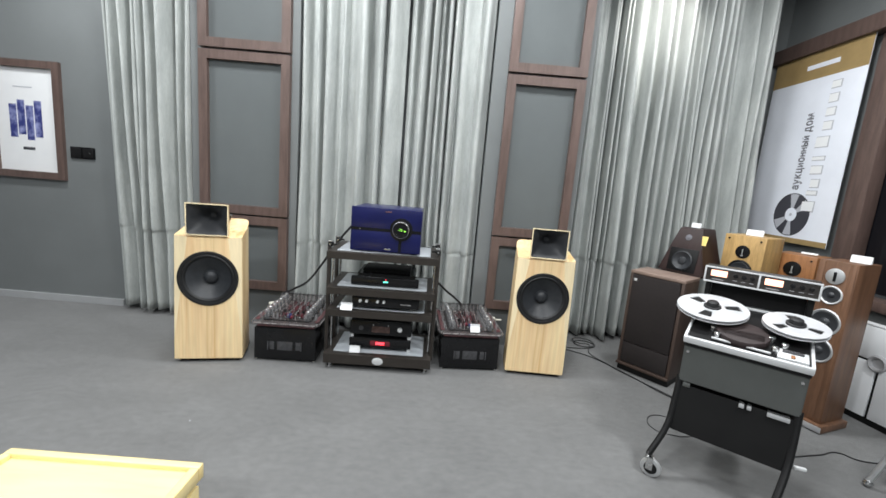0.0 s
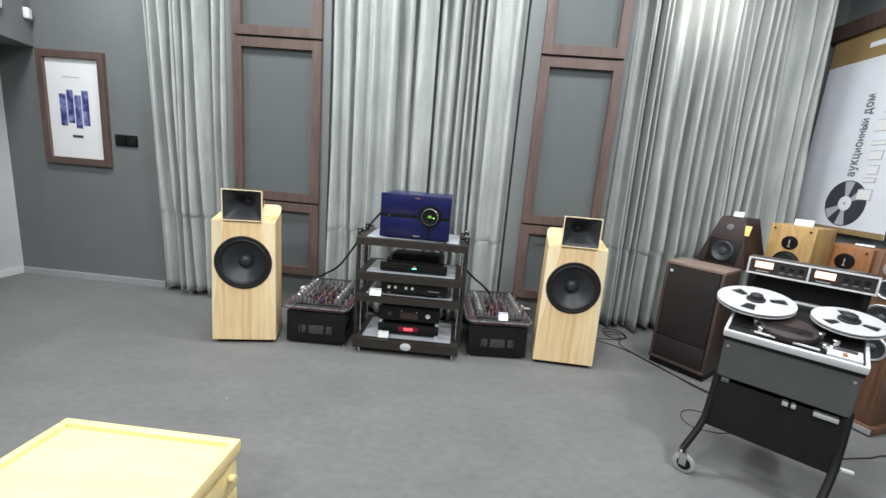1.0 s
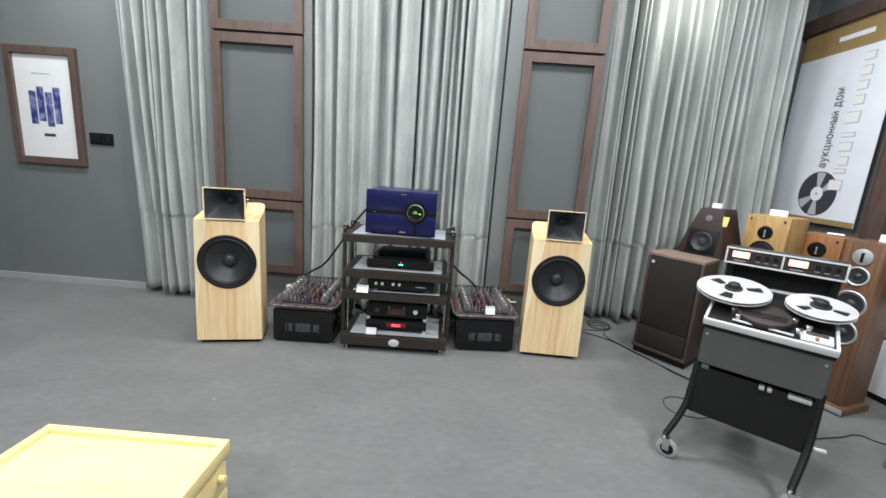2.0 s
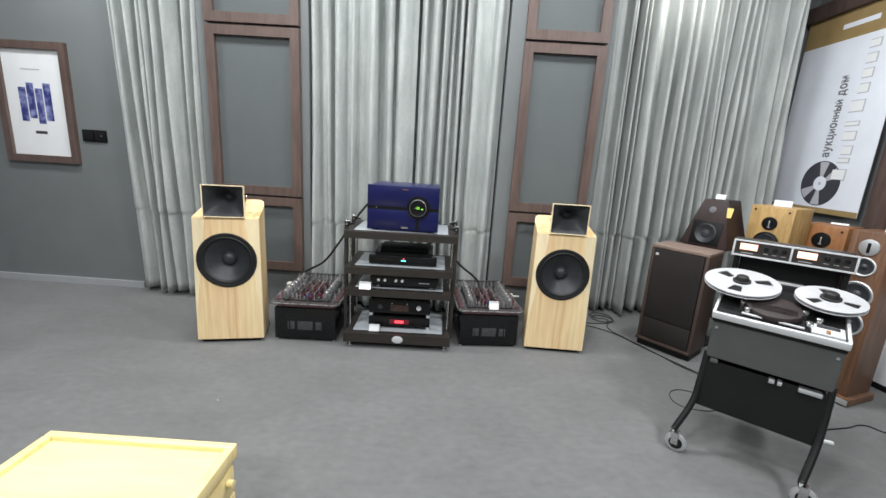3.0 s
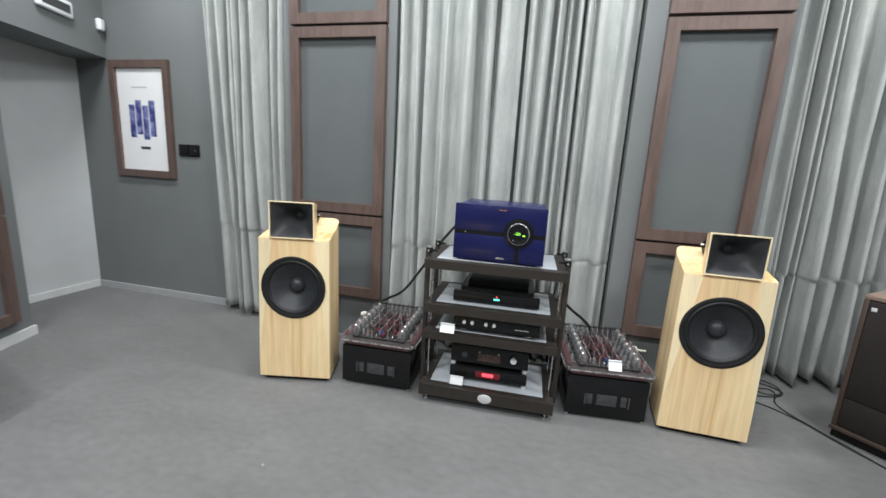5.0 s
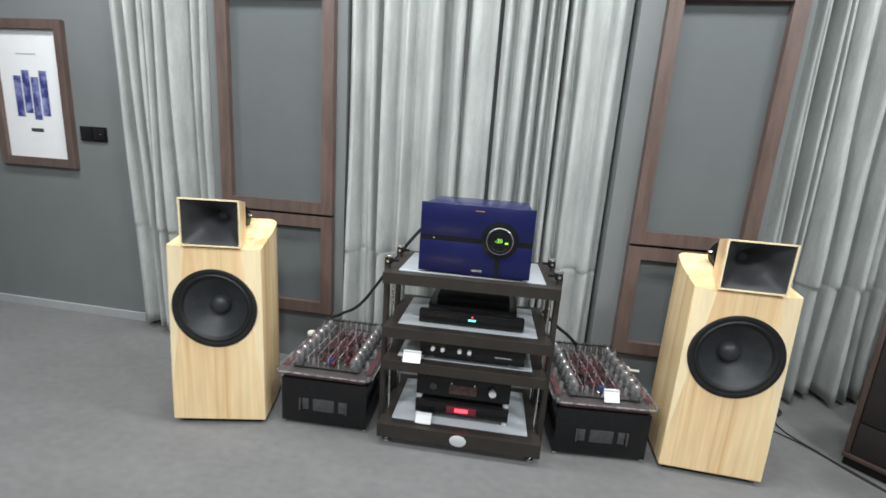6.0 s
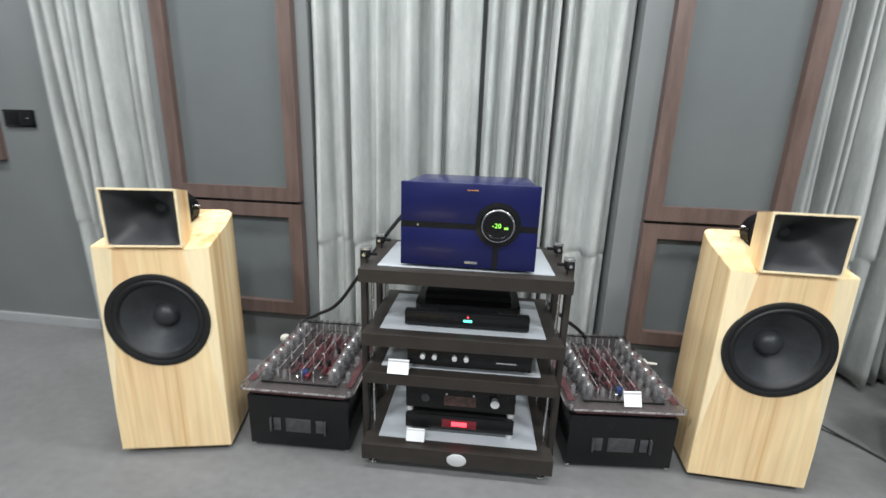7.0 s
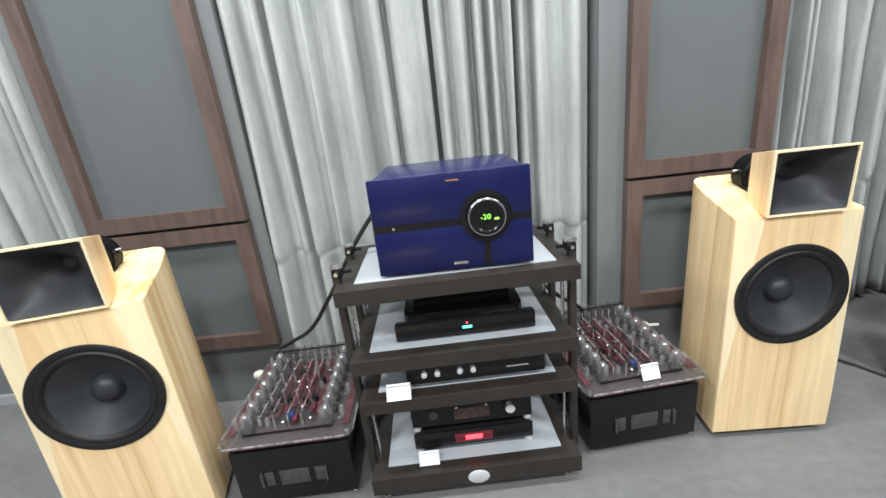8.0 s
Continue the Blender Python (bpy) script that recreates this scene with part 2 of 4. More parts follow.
def thing(name, label, category, m, group=""):
    ob = new(name)
    ob.empty_display_size = 0.05
    ob.matrix_basis = m
    return tagged(ob, label, category, group)


def solid(name, bm, material, label, category, m=None, group="", kind="", smooth=True):
    """A thing of one mesh."""
    me = bpy.data.meshes.new(name)
    bm.to_mesh(me)
    bm.free()
    me.materials.append(material)
    ob = new(name, me)
    if m is not None:
        ob.matrix_basis = m
    finish(ob, smooth)
    return tagged(ob, label, category, group, kind)


def tube(name, points, r, material, parent=None, label="", category=""):
    c = bpy.data.curves.new(name, "CURVE")
    c.dimensions, c.bevel_depth, c.bevel_resolution, c.use_fill_caps = "3D", r, 3, True
    s = c.splines.new("BEZIER")
    s.bezier_points.add(len(points) - 1)
    for bp, p in zip(s.bezier_points, points):
        bp.co, bp.handle_left_type, bp.handle_right_type = p, "AUTO", "AUTO"
    tmp = bpy.data.objects.new("tmp_curve", c)
    me = bpy.data.meshes.new_from_object(tmp)
    bpy.data.objects.remove(tmp)
    me.name = name
    me.materials.clear()
    me.materials.append(material)
    ob = new(name, me)
    ob.parent = parent
    finish(ob, True)
    return tagged(ob, label, category)


def lettering(name, text, size, m, material, parent, length=0.0, bold=0.0):
    """One mesh of a line of text, letter by letter, centred; length sets its whole run."""
    def glyph(ch):
        c = bpy.data.curves.new(name, "FONT")
        c.body, c.size, c.offset = ch, size, bold
        tmp = bpy.data.objects.new("tmp_text", c)
        me = bpy.data.meshes.new_from_object(tmp)
        bpy.data.objects.remove(tmp)
        g = bmesh.new()
        g.from_mesh(me)
        return g

    o = glyph("o")
    tall = max(v.co.y for v in o.verts)
    o.free()
    out, x = [], 0.0
    for ch in text:
        if ch == " ":
            x += size * 0.3
            continue
        if ch == "\u043d":
            s, w = size * 0.10 + bold, size * 0.46
            g = bmesh.new()
            q = [(0, 0, s, tall), (w - s, 0, w, tall), (s, tall * 0.43, w - s, tall * 0.43 + s)]
            for x0, y0, x1, y1 in q:
                g.faces.new([g.verts.new(v) for v in ((x0, y0, 0), (x1, y0, 0), (x1, y1, 0), (x0, y1, 0))])
        elif ch in "\u0438\u0439":
            s, w = size * 0.10 + bold, size * 0.46
            g = bmesh.new()
            q = [((0, 0), (s, 0), (s, tall), (0, tall)), ((w - s, 0), (w, 0), (w, tall), (w - s, tall)), ((s, 0), (s, s * 1.5), (w - s, tall), (w - s, tall - s * 1.5))]
            if ch == "\u0439":
                q.append(((w * 0.28, tall * 1.2), (w * 0.5, tall * 1.12), (w * 0.72, tall * 1.2), (w * 0.5, tall * 1.32)))
            for quad in q:
                g.faces.new([g.verts.new((vx, vy, 0)) for vx, vy in quad])
        else:
            g = glyph(ch)
        lo = min(v.co.x for v in g.verts)
        hi = max(v.co.x for v in g.verts)
        bmesh.ops.translate(g, vec=(x - lo, -tall / 2, 0), verts=g.verts)
        out.append(g)
        x += hi - lo + size * 0.09
    bm = join(*out)
    k = length / x if length else 1.0
    bmesh.ops.translate(bm, vec=(-x / 2, 0, 0), verts=bm.verts)
    bmesh.ops.scale(bm, vec=(k, 1, 1), verts=bm.verts)
    ob = part(name, bm, material, parent, smooth=False)
    ob.matrix_basis = m
    return ob


UPRIGHT = pose(0, 0, 0, 90, 0, 0)

# ---- structure ----
def slab(name, x0, x1, y0, y1, z0, z1, material, label, category):
    return solid(name, box(x1 - x0, y1 - y0, z1 - z0, (x0 + x1) / 2, (y0 + y1) / 2, z0), material, label, category, kind="structure", smooth=False)


slab("floor", -3.7, 3.7, -2.7, 4.5, -0.1, 0.0, M_CARPET, "dark grey fine-ribbed carpet floor", "floor")
slab("ceiling", -3.7, 3.7, -2.7, 4.5, CEIL, CEIL + 0.1, M_CEIL, "plain ceiling above the showroom", "ceiling")
slab("wall_north", -3.65, 0.795, 3.70, 3.85, 0, CEIL, M_WALL, "grey painted wall behind the curtains", "wall")
slab("wall_north_bay", 1.515, 3.55, 4.25, 4.4, 0, CEIL, M_WALL, "grey painted wall of the window bay", "wall")
slab("pilaster_1", -1.42, -0.62, 3.52, 3.70, 0, CEIL, M_WALL, "grey painted pilaster carrying framed panels", "pilaster")
slab("pilaster_2", 0.795, 1.515, 3.52, 4.4, 0, CEIL, M_WALL, "grey painted pilaster carrying framed panels", "pilaster")
WEST = pose(-3.17, 3.70, 0, 0, 0, 20)


def west_slab(name, x0, x1, y0, y1, z0, z1, material, label, category):
    ob = slab(name, x0, x1, y0, y1, z0, z1, material, label, category)
    ob.matrix_basis = WEST
    return ob


west_slab("wall_west", -0.35, 0, -2.6, -0.99, 0, CEIL, M_WALL, "grey painted slanting side wall", "wall")
west_slab("wall_west_header", -0.35, 0, -0.99, 0.12, 1.94, CEIL, M_WALL, "grey painted header over the niche", "wall")
slab("wall_west_niche", -3.65, -3.50, 2.4, 3.70, 0, CEIL, M_NICHE, "light grey back of the niche", "wall")
slab("wall_west_end", -2.6, -2.27, -2.7, 1.38, 0, CEIL, M_WALL, "grey painted side wall", "wall")
slab("wall_south", -3.65, 3.55, -2.7, -2.55, 0, CEIL, M_WALL, "grey painted wall behind the viewer", "wall")
slab("wall_east_pier", 3.40, 3.55, 3.36, 4.25, 0, CEIL, M_WALL, "grey painted side wall", "wall")
slab("wall_east_sill", 3.40, 3.55, 0.8, 3.36, 0, 0.70, M_WALL, "grey painted wall under the window", "wall")
slab("wall_east_head", 3.40, 3.55, 0.8, 3.36, 2.5, CEIL, M_WALL, "grey painted wall over the window", "wall")
slab("wall_east", 3.40, 3.55, -2.55, 0.8, 0, CEIL, M_WALL, "grey painted side wall", "wall")
slab("baseboard_1", -3.50, -2.13, 3.682, 3.70, 0, 0.055, M_SKIRT, "grey painted skirting board", "skirting")
slab("baseboard_2", -3.50, -3.482, 2.5, 3.682, 0, 0.055, M_SKIRT_W, "white painted skirting board in the niche", "skirting")
west_slab("baseboard_3", 0, 0.02, -2.5, -0.98, 0, 0.06, M_SKIRT_W, "white painted skirting board", "skirting")

# dark window in the side wall
win = thing("window_1", "dark brown framed window, dark behind the glass", "window", pose(3.40, 0, 0))
win["kind"] = "structure"
part("window_pane", box(0.01, 2.3, 1.7, 0.08, 2.1, 0.76), M_DARK, win, "dark glass")
part("window_frame", box(0.10, 0.15, 1.76, 0.02, 3.285, 0.74, 0.008), M_BROWN, win)
part("window_frame", box(0.10, 0.14, 1.76, 0.02, 0.87, 0.74, 0.008), M_BROWN, win)
part("window_sill", box(0.16, 2.6, 0.07, 0.01, 2.1, 0.67, 0.01), M_BROWN, win)
part("window_head", box(0.12, 3.44, 0.12, -0.04, 2.53, 2.50, 0.008), M_BROWN, win)


# ---- framed panels on the pilasters ----
def framed_panel(name, w, heights, m, rail=0.064):
    t = thing(name, "dark brown wooden frame with a grey fabric infill on the wall", "wall panel", m, "framed wall panels")
    for z0, z1 in heights:
        h = z1 - z0
        f = part("frame", turned(ring_frame(w, h, 0.044, rail, rail, 0.007), Matrix.Translation((0, 0, z0 + h / 2)) @ Matrix.Rotation(radians(90), 4, "X")), M_BROWN, t)
        part("infill", box(w - 2 * rail + 0.01, 0.012, h - 2 * rail + 0.01, 0, -0.006, z0 + rail - 0.005), M_PANEL, f, "grey fabric infill", smooth=False)
    return t


STACK = ((0.312, 0.882), (0.896, 2.066), (2.084, 3.10))
framed_panel("acoustic_wall_unit", 0.667, STACK, pose(-1.008, 3.518, 0))
framed_panel("acoustic_wall_unit", 0.566, STACK, pose(1.183, 3.518, 0))
framed_panel("acoustic_wall_unit", 0.62, ((0.14, 0.80), (0.812, 2.0), (2.015, 3.1)), WEST @ pose(0.002, -1.42, 0, 0, 0, 90))


# ---- curtains ----
PLEAT = ((0, 0.09, 0.19, 0.30, 0.46, 0.60, 0.78, 1), (0, 0.18, 0.76, 1.0, 0.94, 0.50, 0.10, 0))
SEAM = 0.70


def curtain(x0, x1, y, hem, seed, depth=0.10, width=0.11, pull=0.0, lean=0.0):
    """A hanging curtain: uneven lopsided pleats, each leaning over the crease on its steep side, with a hem seam low down."""
    rng = random.Random(seed)
    widths = []
    while sum(widths) < (x1 - x0) / width:
        widths.append(rng.choice((0.45, 0.6, 0.75, 0.9, 1.1, 1.4, 1.7)))
    k = (x1 - x0) / sum(widths)
    cuts = [0.0] + [w * k for w in itertools.accumulate(widths)]
    folds = [(depth * rng.uniform(0.45, 1.1), rng.choice((-1, 1, 1)), rng.uniform(0.0, 0.2), rng.uniform(0, 6.28), rng.uniform(1.5, 4.5)) for _ in widths]
    sway = [(rng.uniform(0, 6.28), rng.uniform(1.2, 4.0), rng.uniform(0.2, 1.0), rng.uniform(-0.010, 0.010)) for _ in cuts]
    base = [rng.uniform(-0.015, 0.02) for _ in cuts]
    top, per = CEIL - 0.02, 14
    levels = sorted([top + (hem - top) * j / 40 for j in range(41)] + [SEAM + 0.03, SEAM + 0.008, SEAM, SEAM - 0.008, SEAM - 0.03], reverse=True)
    bm = bmesh.new()
    grid = []
    for z in levels:
        v = (top - z) / (top - hem)
        low = z < SEAM
        edge = [c + (0 if c in (cuts[0], cuts[-1]) else width * 0.16 * am * math.sin(ph + fr * v) + low * jog) for c, (ph, fr, am, jog) in zip(cuts, sway)]
        row = []
        for n, (dp, side, over, ph, fr) in enumerate(folds):
            dd = dp * (0.85 + 0.22 * math.sin(ph + fr * v)) * (0.93 if low else 1.0)
            span = edge[n + 1] - edge[n]
            for i in range(per + (n == len(folds) - 1)):
                u = i / per
                h = float(np.interp(u if side > 0 else 1 - u, *PLEAT))
                dent = 0.13 * math.sin(math.pi * u) * math.sin(2.5 * math.pi * u + ph + 2.0 * v + 0.8 * math.sin(8 * v + n))
                inner = 0 < n < len(folds) - 1
                at = edge[n] + span * u - (side * over * span * h * 0.8 if inner else 0)
                x = x0 + at + pull * v * (1 - at / (x1 - x0)) + lean * (1 - v) * at / (x1 - x0)
                tuck = 0.006 * math.exp(-((z - SEAM) / 0.007) ** 2)
                back = base[n] * (1 - u) + base[n + 1] * u
                row.append(bm.verts.new((x, y + 0.03 + back - dd * (h + dent) + tuck, z + (0.012 * math.sin(n * 1.7) if z == levels[-1] else 0.004 * math.sin(n * 2.3) * (abs(z - SEAM) < 0.01)))))
        grid.append(row)
    for a, b in zip(grid, grid[1:]):
        for i in range(len(a) - 1):
            bm.faces.new((a[i], a[i + 1], b[i + 1], b[i]))
    ob = solid("curtain", bm, M_CURTAIN, "floor-length silver grey velvet curtain hanging in folds", "curtain", group="curtains along the wall", smooth=False)
    for f in ob.data.polygons:
        f.use_smooth = True
    md = ob.modifiers.new("thickness", "SOLIDIFY")
    md.thickness = 0.003
    return ob


curtain(-2.19, -1.375, 3.64, 0.035, 3, 0.19, 0.105, 0.10)
curtain(-0.625, 0.146, 3.60, 0.04, 5, 0.16, 0.10)
curtain(0.170, 0.785, 3.60, 0.04, 9, 0.16, 0.095)
curtain(1.46, 3.19, 3.93, 0.03, 17, 0.21, 0.080, 0.0, -0.16)


# ---- horn loudspeakers ----
def carve(ob, cutter):
    """Cuts the shape of cutter out of ob for good."""
    me = bpy.data.meshes.new("cutter")
    cutter.to_mesh(me)
    cutter.free()
    tool = new("cutter", me)
    md = ob.modifiers.new("cut", "BOOLEAN")
    md.object, md.operation, md.solver = tool, "DIFFERENCE", "EXACT"
    bpy.context.view_layer.update()
    made = bpy.data.meshes.new_from_object(ob.evaluated_get(bpy.context.evaluated_depsgraph_get()))
    ob.modifiers.clear()
    ob.data = made
    bpy.data.objects.remove(tool)
    finish(ob, True)


def horn_speaker(m):
    t = thing("horn_loudspeaker", "light ash floorstanding loudspeaker with a black woofer and horn on top", "loudspeaker", m, "pair of horn loudspeakers")
    # cabinet: tapering plan, top rising to the back, long facets on the front top corners
    half = ((0.198, 0), (0.188, 0.19), (0.178, 0.265), (0.168, 0.305), (0.150, 0.328), (0.125, 0.336))
    plan = [*half, *((-x, y) for x, y in reversed(half))]
    bm = bmesh.new()
    lo = [bm.verts.new((x, y, 0.025)) for x, y in plan]
    hi = [bm.verts.new((x * 0.965, y, 0.815 + 0.245 * y)) for x, y in plan]
    bm.faces.new(list(reversed(lo)))
    bm.faces.new(hi)
    for i in range(len(plan)):
        j = (i + 1) % len(plan)
        bm.faces.new((lo[i], lo[j], hi[j], hi[i]))
    for s in (-1, 1):
        a, b, c = Vector((s * 0.112, 0, 0.822)), Vector((s * 0.197, 0, 0.16)), Vector((s * 0.191, 0.016, 0.822))
        nrm = (b - a).cross(c - a).normalized()
        if nrm.x * s < 0:
            nrm = -nrm
        bmesh.ops.bisect_plane(bm, geom=bm.verts[:] + bm.edges[:] + bm.faces[:], plane_co=a, plane_no=nrm, clear_outer=True)
        bmesh.ops.holes_fill(bm, edges=[e for e in bm.edges if e.is_boundary])
        bm.normal_update()
        for f in bm.faces:
            if abs(f.normal.dot(nrm)) > 0.999:
                f.material_index = 1
    bmesh.ops.bevel(bm, geom=[e for e in bm.edges if e.is_manifold and e.calc_face_angle(0) > 0.5], offset=0.002, segments=2, affect="EDGES")
    wz = 0.552
    cab = part("cabinet", bm, M_ASH, t)
    cab.data.materials.append(M_ASH_EDGE)
    carve(cab, turned(cyl(0.165, 0.16, 0, 0.0, wz, "y", 64), m))
    part("plinth", box(0.35, 0.27, 0.027, 0, 0.16, 0.0), M_BLACKMATT, t, "black recessed plinth")
    # woofer: ring, rolled surround, cone and dust cap
    part("woofer_ring", lathe(((0.174, -0.006), (0.174, 0.004), (0.170, 0.006), (0.158, 0.005), (0.151, 0.002), (0.150, -0.03)), 0, 0, wz, "y", 72), M_RUBBER, t)
    part("surround", lathe(((0.152, 0.002), (0.147, 0.006), (0.141, 0.006), (0.135, 0.002), (0.130, -0.006)), 0, 0, wz, "y", 72), M_RUBBER, t)
    part("cone", lathe(((0.132, -0.005), (0.10, -0.026), (0.07, -0.045), (0.045, -0.060), (0.0, -0.062)), 0, 0.0, wz, "y", 72), M_CONE, t)
    part("dust_cap", lathe(((0.044, -0.060), (0.042, -0.046), (0.034, -0.034), (0.020, -0.026), (0.008, -0.023), (0, -0.0225)), 0, 0.0, wz, "y", 40), M_CONE, t)
    # horn in a tapering wooden housing
    hw, hh, z0, e = 0.1195, 0.196, 0.823, 0.006
    bm = bmesh.new()
    ring = ((-hw, z0), (hw, z0), (hw, z0 + hh), (-hw, z0 + hh))
    f = [bm.verts.new((x, -0.006, z)) for x, z in ring]
    bk = [bm.verts.new((x * 0.74, 0.125, z0 + 0.012 + (z - z0) * 0.84)) for x, z in ring]
    for i in range(4):
        j = (i + 1) % 4
        bm.faces.new((f[j], f[i], bk[i], bk[j]))
    bm.faces.new(list(reversed(bk)))
    bmesh.ops.recalc_face_normals(bm, faces=bm.faces)
    housing = part("horn_housing", bm, M_ASH, t, "light ash horn housing", smooth=False)
    # front edge of the housing, its bright lighting painted as paler wood
    rim = turned(ring_frame(2 * hw, hh, 0.008, e, e, 0.0012), Matrix.Translation((0, -0.005, z0 + hh / 2)) @ Matrix.Rotation(radians(90), 4, "X"))
    part("rim", rim, M_ASH_EDGE, housing, "ash rim, bright light in its pale colour")
    # the flare: a rectangle that melts into a bowl with a round throat above the middle
    bm = bmesh.new()
    seg, rows, iw, ih, zc = 64, 18, hw - e, hh / 2 - e, z0 + hh / 2
    prev = None
    for k in range(rows + 1):
        v = k / rows
        g = 1 - v ** 0.8
        sq = max(0.0, 1 - v * 2.6)
        loop = []
        for i in range(seg):
            th = 2 * math.pi * (i + 0.5) / seg
            c, s = math.cos(th), math.sin(th)
            q = 1 / max(abs(c) / iw, abs(s) / ih)
            o = 1 / math.sqrt((c / iw) ** 2 + (s / ih) ** 2)
            rad = (q * sq + o * (1 - sq)) * g + 0.016 * (1 - g)
            loop.append(bm.verts.new((rad * c, -0.008 + 0.12 * v ** 0.9, zc + rad * s + 0.018 * v)))
        if prev:
            for i in range(seg):
                j = (i + 1) % seg
                bm.faces.new((prev[i], prev[j], loop[j], loop[i]))
        prev = loop
    bm.faces.new(prev)
    hn = part("horn", bm, M_HORN, t, "black horn flare")
    for p in hn.data.polygons:
        p.use_smooth = True
    dz, dy = 0.915, 0.228
    drv = part("driver", join(cyl(0.060, 0.075, 0, dy, dz, "y", 36, bev=0.014), cyl(0.048, 0.07, 0, dy - 0.06, dz, "y", 32), box(0.10, 0.09, 0.05, 0, dy - 0.01, dz - 0.09, 0.004)), M_BLACKMATT, t, "black compression driver")
    for k in range(-3, 4):
        part("fin", lathe(((0.0595, -0.0022), (0.0645, -0.0018), (0.0645, 0.0018), (0.0595, 0.0022)), 0, dy + 0.008 * k, dz, "y", 36), M_BLACK, drv)
    for s in (-1, 1):
        part("terminal", cyl(0.006, 0.02, s * 0.068, dy, dz + 0.012, "x", 12), M_STEEL, drv, "bright terminal")
    return t


horn_speaker(pose(-0.902, 2.821, 0, 0, 0, 13))
horn_speaker(pose(1.226, 3.008, 0, 0, 0, -1.5))


# ---- equipment rack ----
RACK = pose(0.166, 2.878, 0, 0, 0, 2)


def rack(m):
    t = thing("hifi_rack", "dark bronze five-tier hi-fi rack with frosted glass shelf inlays", "rack", m)
    levels = ((0.737, 0.782, 0.70), (0.507, 0.552, 0.685), (0.362, 0.405, 0.675), (0.042, 0.105, 0.70))
    for z0, z1, w in levels:
        s = part("shelf", turned(ring_frame(w, 0.44, z1 - z0, 0.055, 0.053), Matrix.Translation((0, 0.22, z0))), M_RACK, t)
        part("inlay", box(w - 0.105, 0.345, 0.014, 0, 0.2225, z1 - 0.010, 0.003), M_PAD, s, "frosted grey glass inlay")
    for sx in (-1, 1):
        for y in (0.085, 0.30):
            p = part("post", box(0.022, 0.03, 0.745, sx * 0.352, y, 0.07, 0.003), M_RACK, t)
            part("rod", cyl(0.006, 0.66, sx * 0.33, y + 0.024, 0.42, "z", 12), M_STEEL, p, "polished steel rod")
            part("clamp", join(box(0.03, 0.036, 0.028, sx * 0.346, y, 0.80, 0.003), box(0.05, 0.012, 0.010, sx * 0.33, y, 0.808, 0.002)), M_BLACKMATT, p)
            part("clamp_cap", box(0.034, 0.030, 0.010, sx * 0.346, y - 0.004, 0.828, 0.002), M_STEEL, p, "bright steel cap")
            part("clamp_screw", cyl(0.006, 0.022, sx * 0.345, y - 0.022, 0.815, "y", 12), M_STEEL, p, "chrome clamp screw")
        for y in (0.04, 0.40):
            part("foot", join(cyl(0.018, 0.012, sx * 0.315, y, 0.006, "z", 20, bev=0.003), cyl(0.009, 0.034, sx * 0.315, y, 0.027, "z", 12)), M_STEEL, t, "steel levelling foot")
    part("badge", turned(cyl(0.031, 0.004, 0, 0, 0, "y", 32, bev=0.001), Matrix.Translation((0.004, -0.002, 0.073)) @ Matrix.Diagonal((1.15, 1, 0.82, 1))), M_REEL, t, "oval brushed steel badge")
    return t


rack(RACK)


def card(x, y, z, w=0.05, h=0.032, yaw=0.0, tilt=12):
    """A folded price card."""
    bm = join(box(w, 0.0012, h, 0, 0, 0, rot=Matrix.Rotation(radians(-tilt), 4, "X")), box(w, 0.0012, h, 0, 0.015, 0, rot=Matrix.Rotation(radians(tilt), 4, "X")))
    return solid("price_card", bm, M_CARD, "small white folded price card", "card", pose(x, y, z, 0, 0, yaw), group="price cards", smooth=False)


def on_rack(x, y, z, yaw=0.0):
    return RACK @ pose(x, y, z, 0, 0, yaw)


